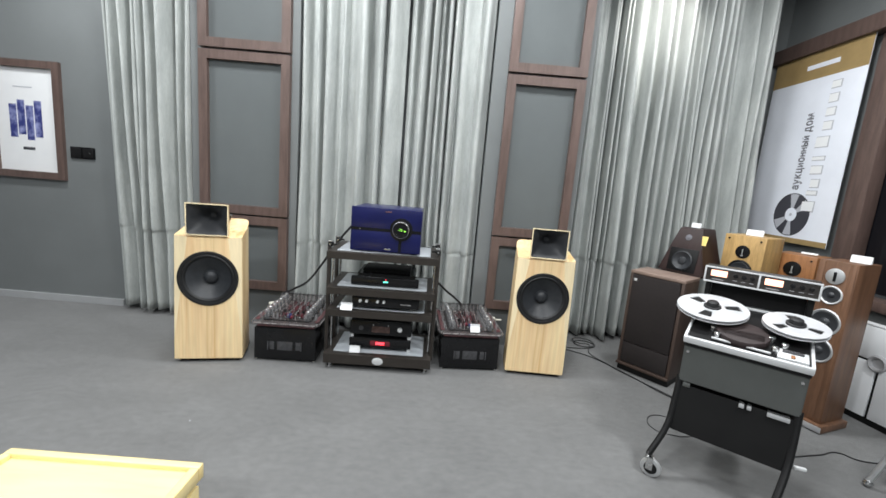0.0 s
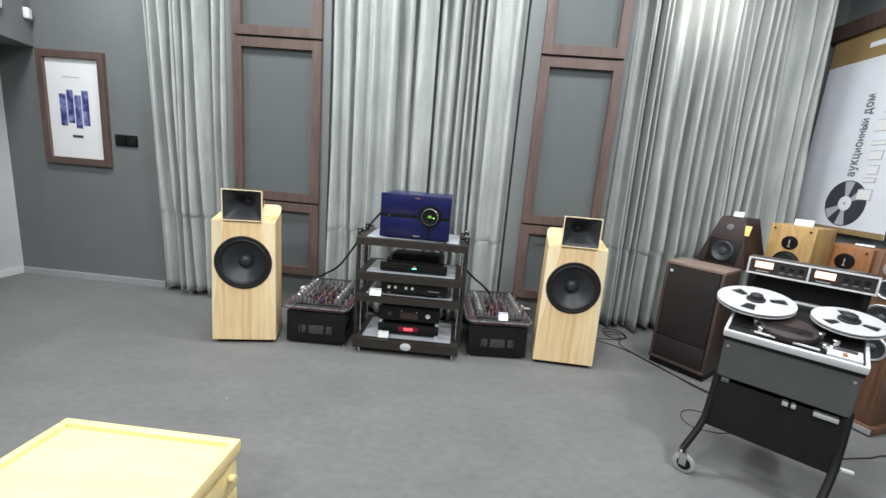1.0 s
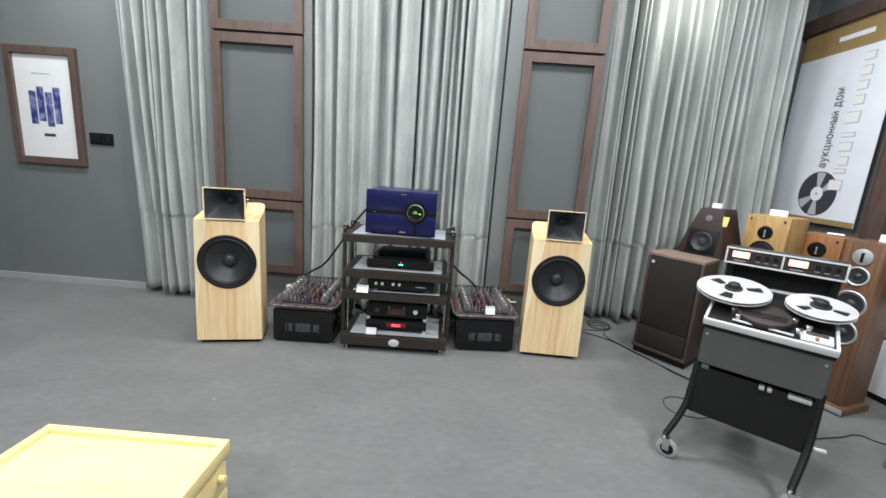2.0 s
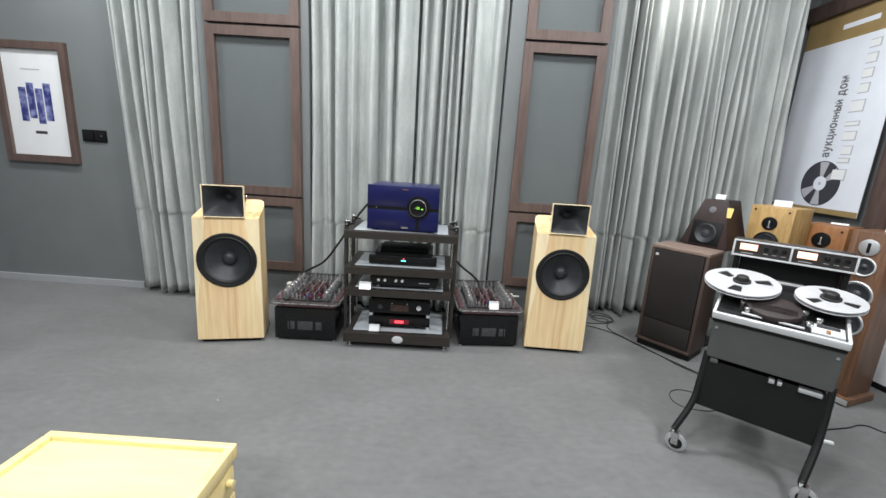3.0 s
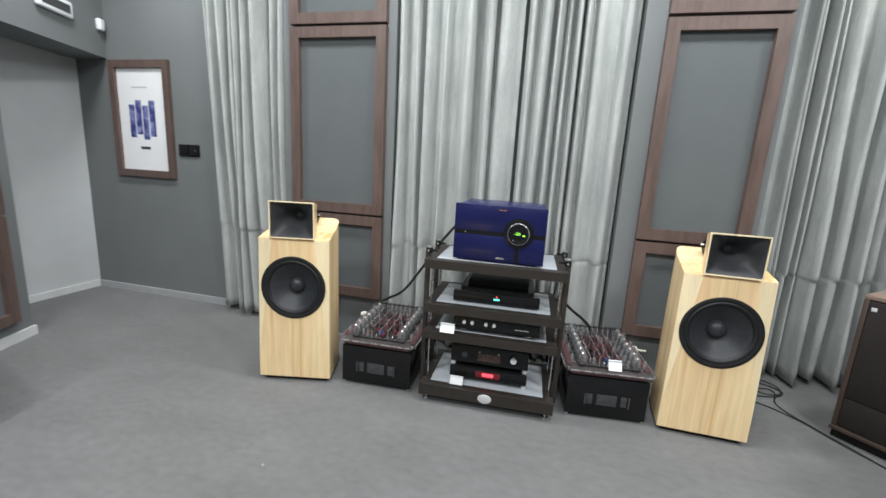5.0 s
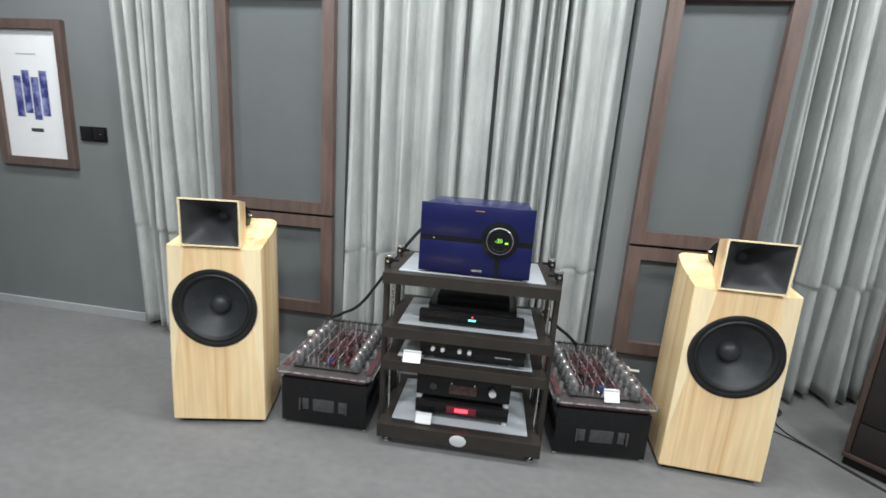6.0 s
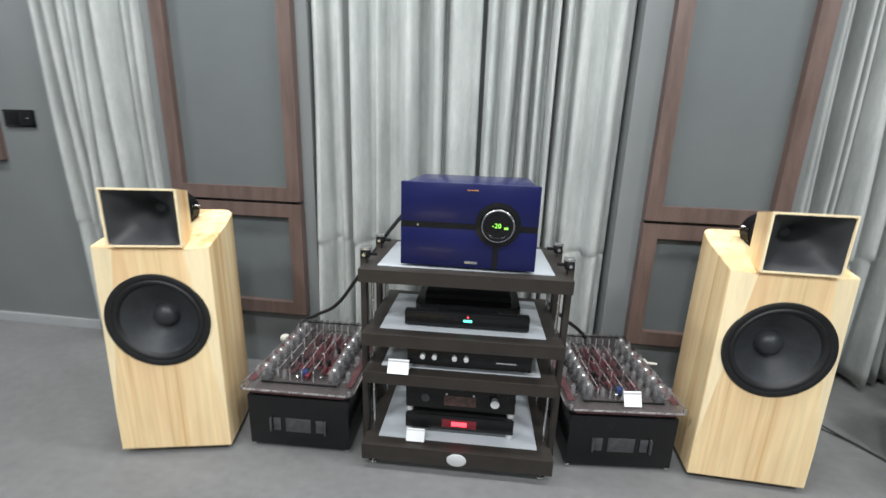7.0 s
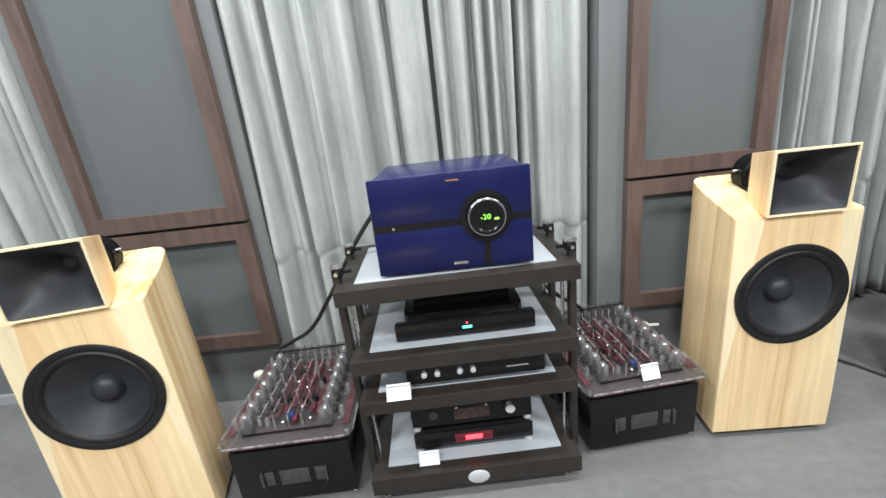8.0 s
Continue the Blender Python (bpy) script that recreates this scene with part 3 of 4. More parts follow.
# blue amplifier on the top shelf
def blue_amplifier(m):
    t = thing("integrated_amplifier", "deep blue lacquered amplifier with a black round control knob", "amplifier", m)
    w, h, d = 0.446, 0.285, 0.36
    part("front_panel", join(box(w, 0.022, 0.132, 0, 0.011, 0.008, 0.003), box(w, 0.022, 0.132, 0, 0.011, 0.153, 0.003)), M_BLUE, t)
    part("groove", join(box(w - 0.002, 0.0235, 0.02, 0, 0.0115, 0.1365), box(0.018, 0.003, 0.11, 0.092, 0.0, 0.012)), M_BLACK, t, "black groove across the front")
    part("body", box(w - 0.03, d - 0.022, h - 0.02, 0, d / 2 + 0.011, 0.008, 0.004), M_BLUE, t)
    part("top_plate", box(w - 0.03, d - 0.022, 0.012, 0, d / 2 + 0.011, h - 0.013, 0.003), M_BLUE, t)
    kx, kz = 0.095, 0.158
    part("knob_recess", lathe(((0.072, 0.0), (0.072, 0.004), (0.056, 0.006), (0.054, 0.0)), kx, 0, kz, "y", 48), M_BLACK, t)
    k = part("knob", lathe(((0.054, 0.0), (0.054, 0.026), (0.050, 0.031), (0.040, 0.031), (0.036, 0.028), (0, 0.028)), kx, 0, kz, "y", 48), M_BLACK, t, "glossy black knob with a display")
    part("knob_ring", lathe(((0.0535, 0.027), (0.0505, 0.0315), (0.0485, 0.0315), (0.049, 0.029)), kx, 0, kz, "y", 48), M_STEEL, k)
    lettering("digits", "-20", 0.021, Matrix.Translation((kx - 0.003, -0.029, kz)) @ UPRIGHT, M_DISPLAY_GREEN, k)
    part("unit_mark", box(0.012, 0.001, 0.006, kx + 0.026, -0.0288, kz - 0.008), M_DISPLAY_GREEN, k)
    part("logo_bar", box(0.042, 0.002, 0.009, 0.014, -0.001, 0.022, 0.0005), M_STEEL, t)
    part("logo_bar", box(0.036, 0.002, 0.004, 0.01, -0.001, 0.262, 0.0005), M_CHERRY, t, "small copper logo bar")
    part("power_button", cyl(0.004, 0.004, -0.165, -0.001, 0.146, "y", 12), M_STEEL, t)
    for sx in (-1, 1):
        for y in (0.05, 0.31):
            part("foot", cyl(0.02, 0.01, sx * 0.17, y, 0.005, "z", 20), M_BLACKMATT, t)
    return t


blue_amplifier(on_rack(0.005, 0.045, 0.786, -2))


# black player on the second shelf
def disc_player(m):
    t = thing("disc_player", "black disc player with swept front wings and a teal display", "hi-fi player", m)
    bm = bmesh.new()
    prof = [(-0.19, 0.03), (-0.17, 0.0), (0.17, 0.0), (0.19, 0.03), (0.19, 0.3), (-0.19, 0.3)]
    lo = [bm.verts.new((x, y, 0.012)) for x, y in prof]
    hi = [bm.verts.new((x, y + 0.012, 0.075)) for x, y in prof]
    bm.faces.new(list(reversed(lo)))
    bm.faces.new(hi)
    for i in range(6):
        bm.faces.new((lo[i], lo[(i + 1) % 6], hi[(i + 1) % 6], hi[i]))
    bmesh.ops.bevel(bm, geom=bm.edges[:], offset=0.004, segments=2, affect="EDGES")
    part("body", bm, M_BLACK, t)
    part("front_wing", box(0.44, 0.035, 0.055, 0, -0.004, 0.006, 0.006), M_BLACK, t)
    part("lid", box(0.32, 0.2, 0.022, 0, 0.17, 0.074, 0.006), M_BLACKMATT, t)
    part("display", box(0.03, 0.002, 0.008, 0.005, -0.0222, 0.03), M_DISPLAY_TEAL, t, "teal lit display")
    part("power_light", cyl(0.003, 0.003, 0.005, -0.022, 0.048, "y", 12), M_DISPLAY_RED, t)
    for sx in (-1, 1):
        part("foot", cyl(0.02, 0.012, sx * 0.15, 0.06, 0.006), M_RUBBER, t)
        part("foot", cyl(0.02, 0.012, sx * 0.15, 0.26, 0.006), M_RUBBER, t)
    return t


disc_player(on_rack(0.014, 0.095, 0.556))


# thin preamplifier on the third shelf
def preamp(m):
    t = thing("preamplifier", "slim black preamplifier with four steel knobs", "amplifier", m)
    part("body", box(0.43, 0.3, 0.060, 0, 0.15, 0.022, 0.004), M_BLACKMATT, t)
    part("front_panel", box(0.435, 0.012, 0.064, 0, -0.004, 0.02, 0.003), M_BLACK, t)
    for x in (-0.131, -0.090, -0.020, 0.021):
        part("knob", cyl(0.009, 0.022, x - 0.03, -0.018, 0.060, "y", 20, bev=0.002), M_REEL, t, "polished steel knob")
    part("lettering_bar", box(0.07, 0.001, 0.004, 0.13, -0.0105, 0.046), M_GREYBAR, t)
    for sx in (-1, 1):
        for y in (0.03, 0.27):
            part("foot", cyl(0.016, 0.022, sx * 0.17, y, 0.011, "z", 20, bev=0.003), M_STEEL, t, "steel foot")
    return t


preamp(on_rack(0.03, 0.045, 0.409))
card(-0.048, 2.876, 0.407, 0.074, 0.050, 2, 30)


# two stacked units on the base shelf
def stack_unit(m, label, red):
    t = thing("power_supply" if red else "valve_preamplifier", label, "amplifier", m)
    h = 0.060 if red else 0.098
    part("body", box(0.40, 0.29, h - 0.006, 0, 0.147, 0.028, 0.004), M_BLACKMATT, t)
    part("front_panel", box(0.41, 0.012, h, 0, -0.004, 0.025, 0.004), M_BLACK, t)
    if red:
        part("window", box(0.13, 0.002, 0.034, 0.0, -0.0108, 0.038, 0.0006), mat("dim_red_window", (0.18, 0.02, 0.03), 0.2, var=0), t, "dim red display window")
        part("display", box(0.058, 0.002, 0.017, 0.0, -0.0128, 0.047, 0.0005), M_DISPLAY_RED, t, "lit red display")
    else:
        part("window", box(0.12, 0.002, 0.042, 0.0, -0.0108, 0.044, 0.0006), mat("copper_window", (0.12, 0.07, 0.06), 0.2, var=0.3, scale=60), t, "copper-tinted window")
        for x in (-0.05, 0.05):
            part("switch", cyl(0.004, 0.014, x, -0.014, 0.098, "y", 12), M_STEEL, t)
        part("knob", lathe(((0.011, 0), (0.011, 0.012), (0.016, 0.020), (0.016, 0.026), (0, 0.027)), 0.128, -0.01, 0.080, "y", 24), M_REEL, t, "polished steel knob")
        part("socket", cyl(0.016, 0.004, -0.13, -0.011, 0.070, "y", 24), M_WINDOW, t)
    for sx in (-1, 1):
        for y in (0.012, 0.27):
            part("foot", cyl(0.014, 0.028, sx * 0.192, y, 0.014, "z", 20, bev=0.003), M_REEL, t, "polished steel foot")
    return t


stack_unit(on_rack(0.005, 0.09, 0.109), "black unit with a glowing red display on the base shelf", True)
stack_unit(on_rack(0.005, 0.095, 0.1945), "black valve preamplifier with steel knob stacked on another unit", False)
card(0.010, 2.915, 0.107, 0.068, 0.046, 2, 30)


# ---- valve power amplifiers ----
def valve_amp(m):
    t = thing("valve_power_amplifier", "black valve power amplifier with a smoked acrylic top and red boards", "amplifier", m, "pair of valve amplifiers")
    w, d = 0.42, 0.50
    part("case", box(w - 0.02, d - 0.02, 0.216, 0, d / 2, 0.014, 0.004), M_BLACK, t)
    part("front_window", box(0.10, 0.003, 0.06, -0.0, 0.0085, 0.08, 0.001), M_WINDOW, t, "dim meter window")
    for sx in (-1, 1):
        part("side_meter", box(0.03, 0.003, 0.055, sx * 0.085, 0.0085, 0.083, 0.001), M_WINDOW, t)
        part("front_handle", box(0.008, 0.014, 0.06, sx * 0.108, 0.004, 0.08, 0.003), M_WINDOW, t)
    part("top_lid", box(w - 0.04, d - 0.04, 0.006, 0, d / 2, 0.231), M_BLACKMATT, t)
    # clear deck with rounded corners, tinted sheets under its front edge
    def plate(px, py, pt, z, r=0.022):
        bm = bmesh.new()
        ring = []
        for cx, cy, a0 in ((1, 1, 0), (-1, 1, 90), (-1, -1, 180), (1, -1, 270)):
            for k in range(6):
                th = radians(a0 + 18 * k)
                ring.append(bm.verts.new((cx * (px / 2 - r) + r * math.cos(th), d / 2 + cy * (py / 2 - r) + r * math.sin(th), z)))
        fc = bm.faces.new(ring)
        up = bmesh.ops.extrude_face_region(bm, geom=[fc])
        bmesh.ops.translate(bm, vec=(0, 0, pt), verts=[v for v in up["geom"] if isinstance(v, bmesh.types.BMVert)])
        bmesh.ops.recalc_face_normals(bm, faces=bm.faces)
        return bm

    deck = part("deck_plate", plate(w + 0.024, d + 0.02, 0.009, 0.263), M_SMOKE, t, "smoked clear acrylic plate")
    for sx in (-1, 1):
        part("plate_edge", box(0.005, d - 0.03, 0.007, sx * (w / 2 + 0.0125), d / 2, 0.264, 0.002), M_ACRYL, deck, "bright acrylic edge")
    for y in (-0.0105, d + 0.0105):
        part("plate_edge", box(w - 0.02, 0.005, 0.007, 0, y, 0.264, 0.002), M_ACRYL, deck, "bright acrylic edge")
    part("lower_plate", plate(w - 0.004, d - 0.012, 0.005, 0.249, 0.012), M_SMOKE, t, "smoked clear acrylic plate")
    part("tinted_sheet", plate(w - 0.05, d - 0.02, 0.004, 0.240, 0.006), M_DULLRED, t, "dull red sheet under the deck")
    rng = random.Random(4)
    for i, x in enumerate((-0.069, -0.022, 0.025, 0.072)):
        n0 = 0.10 if i in (1, 2) else 0.06
        part("circuit_board", box(0.036, 0.40 - n0, 0.006, x, 0.25 + n0 / 2, 0.273, 0.001), M_REDBOARD if i in (1, 2) else M_DULLRED, t, "red circuit board")
        for y0, ln in ((0.06, 0.11), (0.18, 0.12), (0.31, 0.115)):
            hgt = rng.uniform(0.040, 0.056)
            dv = part("divider", box(0.004, ln, hgt, x - 0.0235 + rng.uniform(-0.002, 0.002), y0 + ln / 2, 0.272, 0.0008), M_SMOKE, t, "clear acrylic divider")
            part("divider_edge", box(0.0044, 0.004, hgt, x - 0.0235, y0 - 0.001, 0.272, 0.0006), M_ACRYL, dv, "bright acrylic edge")
            part("divider", box(0.004, ln * 0.7, hgt * 0.7, x + rng.uniform(-0.006, 0.010), y0 + ln * 0.45, 0.273, 0.0008), M_SMOKE, t, "clear acrylic divider")
            part("divider_edge", box(0.0036, ln * 0.8, 0.002, x - 0.0235, y0 + ln / 2, 0.272 + hgt, 0.0006), M_ACRYL, dv, "bright acrylic edge")
        for k in range(7):
            y = 0.075 + 0.054 * k + rng.uniform(-0.014, 0.014)
            kind = rng.choice((0, 1, 2, 2, 3))
            if kind == 0:
                part("capacitor", cyl(0.010, 0.026, x + rng.uniform(-0.006, 0.006), y, 0.290, "z", 14, bev=0.002), M_BLACKMATT, t)
            elif kind == 1:
                part("resistor", box(0.016, 0.032, 0.018, x + rng.uniform(-0.006, 0.006), y, 0.279, 0.003), M_REDBOARD, t)
            elif kind == 2:
                part("terminal", lathe(((0.006, 0.272), (0.006, 0.284), (0.0075, 0.286), (0.0075, 0.291), (0.003, 0.294), (0, 0.2945)), x + rng.uniform(-0.01, 0.01), y, 0, "z", 12), M_STEEL, t, "bright steel terminal")
            else:
                part("small_valve", lathe(((0.009, 0.276), (0.009, 0.305), (0.004, 0.313), (0, 0.314)), x + rng.uniform(-0.008, 0.008), y, 0, "z", 12), M_CLEAR, t, "small clear glass valve")
    part("capacitor", box(0.026, 0.022, 0.026, 0.0, 0.088, 0.279, 0.003), mat("blue_capacitor", (0.03, 0.06, 0.2), 0.4, var=0.1), t, "small blue capacitor")
    for x in (-0.200, 0.200):
        part("side_board", box(0.026, 0.42, 0.003, x * 0.97, 0.25, 0.2725), M_DULLRED, t, "dull red strip")
    for sx in (-1, 1):
        for k in range(7):
            y = 0.055 + 0.062 * k
            x = sx * 0.135
            v = part("valve", lathe(((0.019, 0.273), (0.021, 0.315), (0.018, 0.335), (0.009, 0.346), (0, 0.348)), x, y, 0, "z", 18), M_CLEAR, t, "clear glass valve")
            part("valve_base", cyl(0.019, 0.014, x, y, 0.279, "z", 18), M_BLACKMATT, v)
            part("plate", box(0.014, 0.012, 0.034, x, y, 0.287, 0.004), M_BLACKMATT, v)
            part("getter", lathe(((0.011, 0.3375), (0.007, 0.3425), (0, 0.3445)), x, y, 0, "z", 14), M_STEEL, v, "silver getter cap")
            if k < 6:
                part("inner_valve", lathe(((0.009, 0.273), (0.009, 0.302), (0.004, 0.310), (0, 0.311)), sx * 0.106, y + 0.03, 0, "z", 12), M_CLEAR, t, "small clear glass valve")
                part("cap_nut", lathe(((0.006, 0.272), (0.006, 0.279), (0, 0.281)), sx * 0.168, y + 0.012, 0, "z", 10), M_STEEL, t, "bright nut")
            if k % 2 == 0:
                part("small_valve", lathe(((0.009, 0.273), (0.009, 0.31), (0.004, 0.32), (0, 0.321)), sx * 0.182, y + 0.02, 0, "z", 14), M_CLEAR, t, "clear glass valve")
    for k in range(12):
        fn = part("fin", box(0.003, 0.07, 0.070, -0.165 + 0.03 * k, d - 0.05, 0.272, 0.0008), M_SMOKE, t, "clear acrylic fin")
        part("fin_edge", box(0.004, 0.004, 0.072, -0.165 + 0.03 * k, d - 0.087, 0.272, 0.0008), M_ACRYL, fn, "bright acrylic edge")
    part("cover_sheet", box(w - 0.05, 0.004, 0.060, 0, d - 0.012, 0.272), M_SMOKE, t, "clear acrylic back sheet")
    part("crossbar", box(0.30, 0.006, 0.006, 0, 0.035, 0.274, 0.001), M_BLACKMATT, t)
    part("crossbar", box(0.34, 0.006, 0.006, 0, 0.47, 0.326, 0.001), M_BLACKMATT, t)
    for sx in (-1, 1):
        for y in (0.0, d):
            part("bolt", cyl(0.007, 0.014, sx * 0.207, y, 0.272, "z", 12), M_STEEL, t)
        for y in (0.02, d - 0.02):
            part("foot", cyl(0.011, 0.015, sx * 0.19, y, 0.0075, "z", 16, bev=0.003), M_STEEL, t, "bright steel foot")
    return t


valve_amp(pose(-0.452, 2.905, 0, 0, 0, 2.5))
valve_amp(pose(0.780, 3.005, 0, 0, 0, 6))
card(0.80, 3.03, 0.273, 0.065, 0.055, 8, 25)


# ---- wall fixtures by the curtain ----
def poster(m):
    t = thing("framed_poster", "white poster with blue bars in a dark brown wooden frame", "picture", m)
    w, h, r = 0.585, 0.905, 0.055
    part("frame", turned(ring_frame(w, h, 0.03, r, r, 0.004), Matrix.Translation((0, 0, h / 2)) @ Matrix.Rotation(radians(90), 4, "X")), M_BROWN, t)
    part("sheet", box(w - 2 * r + 0.01, 0.006, h - 2 * r + 0.01, 0, -0.003, r - 0.005), M_CARD, t, "white printed sheet", smooth=False)
    for i, (x, z0, hh) in enumerate(((-0.110, 0.315, 0.255), (-0.043, 0.340, 0.265), (0.024, 0.300, 0.265), (0.091, 0.325, 0.280))):
        part("printed_bar", box(0.058, 0.001, hh, x, -0.0068, z0), M_PRINT_BLUE, t, "mottled blue printed bar", smooth=False)
    part("lettering_bar", box(0.095, 0.001, 0.022, 0.0, -0.0068, 0.222), M_PRINT_DARK, t, smooth=False)
    part("lettering_bar", box(0.15, 0.001, 0.008, -0.02, -0.0068, 0.70), M_PRINT_LIGHT, t, smooth=False)
    return t


poster(pose(-2.843, 3.70, 1.02))
sw = thing("wall_switch", "black double switch plate on the grey wall", "switch", pose(-2.412, 3.70, 1.205))
part("plate", box(0.195, 0.012, 0.092, 0, -0.006, 0, 0.003), M_BLACK, sw)
for x in (-0.048, 0.048):
    part("rocker", box(0.078, 0.006, 0.072, x, -0.014, 0.01, 0.002), M_BLACKMATT, sw)
part("indicator", box(0.006, 0.002, 0.003, 0.062, -0.0175, 0.045), M_CARD, sw)
solid("motion_sensor", box(0.055, 0.04, 0.085, 0, -0.02, 0, 0.012, 3), M_WHITE, "small white alarm sensor on the wall", "sensor", WEST @ pose(0, -0.07, 2.13, 0, 0, 90))
ex = thing("wall_sign", "white framed sign over the niche", "sign", WEST @ pose(0, -0.50, 2.12, 0, 0, 90))
part("case", box(0.30, 0.03, 0.11, 0, -0.015, 0, 0.012, 3), M_WHITE, ex)
part("panel", box(0.24, 0.003, 0.055, 0, -0.031, 0.028), M_WINDOW, ex, "dim grey sign face")


# ---- blue armchair by the side wall ----
def armchair(m):
    t = thing("armchair", "blue upholstered armchair by the wall", "armchair", m)
    part("seat", box(0.66, 0.62, 0.30, 0, 0, 0.08, 0.05, 4), M_SOFA, t)
    part("cushion", box(0.46, 0.5, 0.12, 0, -0.04, 0.36, 0.04, 4), M_SOFA, t)
    part("backrest", box(0.66, 0.16, 0.50, 0, 0.23, 0.09, 0.06, 4), M_SOFA, t)
    for sx in (-1, 1):
        part("armrest", box(0.13, 0.62, 0.44, sx * 0.30, 0, 0.08, 0.05, 4), M_SOFA, t)
        for y in (-0.25, 0.25):
            part("leg", cyl(0.02, 0.09, sx * 0.27, y, 0.045, "z", 14, r2=0.026), M_BROWN, t)
    return t


armchair(pose(-2.25, 1.79, 0, 0, 0, 75))


# ---- light wooden crate in front ----
def crate(m):
    t = thing("wooden_crate", "light pine display crate with a raised rim", "crate", m)
    w, d, h = 0.63, 0.62, 0.295
    part("lid", box(w - 0.05, d - 0.05, 0.012, 0, -d / 2, h - 0.028), M_PINE, t)
    part("rim", box(w, 0.028, 0.05, 0, -0.014, h - 0.05, 0.004), M_PINE, t)
    part("rim", box(w, 0.028, 0.05, 0, -d + 0.014, h - 0.05, 0.004), M_PINE, t)
    part("rim", box(0.028, d - 0.056, 0.05, -w / 2 + 0.014, -d / 2, h - 0.05, 0.004), M_PINE, t)
    part("rim", box(0.028, d - 0.056, 0.05, w / 2 - 0.014, -d / 2, h - 0.05, 0.004), M_PINE, t)
    for k in range(2):
        part("board", box(0.016, d - 0.03, 0.098, w / 2 - 0.016, -d / 2, 0.02 + 0.104 * k, 0.003), M_PINE, t)
        part("board", box(0.016, d - 0.03, 0.098, -w / 2 + 0.016, -d / 2, 0.02 + 0.104 * k, 0.003), M_PINE, t)
        part("board", box(w - 0.06, 0.016, 0.098, 0, -0.018, 0.02 + 0.104 * k, 0.003), M_PINE, t)
        part("board", box(w - 0.06, 0.016, 0.098, 0, -d + 0.018, 0.02 + 0.104 * k, 0.003), M_PINE, t)
    for sx in (-1, 1):
        for y in (-0.045, -d + 0.045):
            part("corner_post", box(0.035, 0.035, h - 0.05, sx * (w / 2 - 0.042), y, 0.0, 0.003), M_PINE, t)
    part("peg", cyl(0.012, 0.02, w / 2 + 0.004, -0.06, 0.19, "x", 14), M_PINE, t)
    return t


crate(pose(-0.502, 1.562, 0, 0, 0, 0.5))
lf = thing("leaflet", "white printed leaflet lying on the crate", "leaflet", pose(-0.70, 1.12, 0.2805, 0, 0, 18))
part("sheet", box(0.21, 0.15, 0.002, 0, 0, 0), M_CARD, lf, smooth=False)
part("printed_bar", box(0.04, 0.03, 0.001, -0.03, 0.04, 0.0018), M_PRINT_BLUE, lf, smooth=False)
part("printed_bar", box(0.05, 0.022, 0.001, 0.03, 0.04, 0.0018), M_PRINT_GREY, lf, smooth=False)
part("printed_bar", box(0.12, 0.008, 0.001, 0, -0.01, 0.0018), M_PRINT_LIGHT, lf, smooth=False)


# ---- loudspeaker with dark grille by the curtain ----
def corner_pose(x, y, z, yaw):
    """A pose whose origin is the front left corner."""
    return pose(x, y, z, 0, 0, yaw)


def grille_speaker(m):
    t = thing("grille_loudspeaker", "large walnut loudspeaker with a dark brown cloth grille", "loudspeaker", m)
    w, d, h = 0.365, 0.28, 0.755
    # one walnut cabinet: overhead light painted as a paler top, shade as darker sides
    part("top_panel", box(w, d - 0.02, 0.022, w / 2, d / 2 + 0.01, h - 0.022, 0.003), M_WALNUT_LIT, t, "walnut top panel in a lighter, lit tone")
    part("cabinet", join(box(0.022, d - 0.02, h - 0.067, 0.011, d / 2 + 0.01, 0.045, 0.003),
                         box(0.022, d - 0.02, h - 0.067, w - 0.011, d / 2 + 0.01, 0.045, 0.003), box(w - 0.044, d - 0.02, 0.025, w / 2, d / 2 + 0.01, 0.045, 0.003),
                         box(w - 0.044, 0.02, h - 0.092, w / 2, d - 0.02, 0.07)), M_WALNUT_SHADE, t)
    part("grille", box(w - 0.05, 0.018, 0.50, w / 2, 0.022, 0.228, 0.004), M_GRILLE, t, "dark brown cloth grille")
    part("lower_grille", box(w - 0.05, 0.018, 0.15, w / 2, 0.022, 0.073, 0.004), M_GRILLE, t, "dark brown cloth grille")
    part("front_trim", box(w, 0.012, 0.02, w / 2, 0.006, 0.048, 0.003), M_WALNUT_SHADE, t)
    part("plinth", box(w - 0.01, d - 0.06, 0.044, w / 2, d / 2, 0.0), M_BLACKMATT, t)
    part("badge", box(0.020, 0.002, 0.018, 0.045, 0.012, 0.683, 0.0006), M_REEL, t, "small silver badge")
    return t


grille_speaker(corner_pose(1.888, 3.258, 0, -49))


def small_stand(x, y, yaw, w, d, h):
    t = thing("speaker_stand", "plain black loudspeaker stand", "stand", pose(x, y, 0, 0, 0, yaw), "black loudspeaker stands")
    part("top_plate", box(w, d, 0.012, w / 2, d / 2, h - 0.012, 0.002), M_BLACKMATT, t)
    part("column", box(0.09, 0.09, h - 0.032, w / 2, d / 2, 0.02), M_BLACKMATT, t)
    part("base_plate", box(w, d, 0.02, w / 2, d / 2, 0, 0.003), M_BLACKMATT, t)
    return t


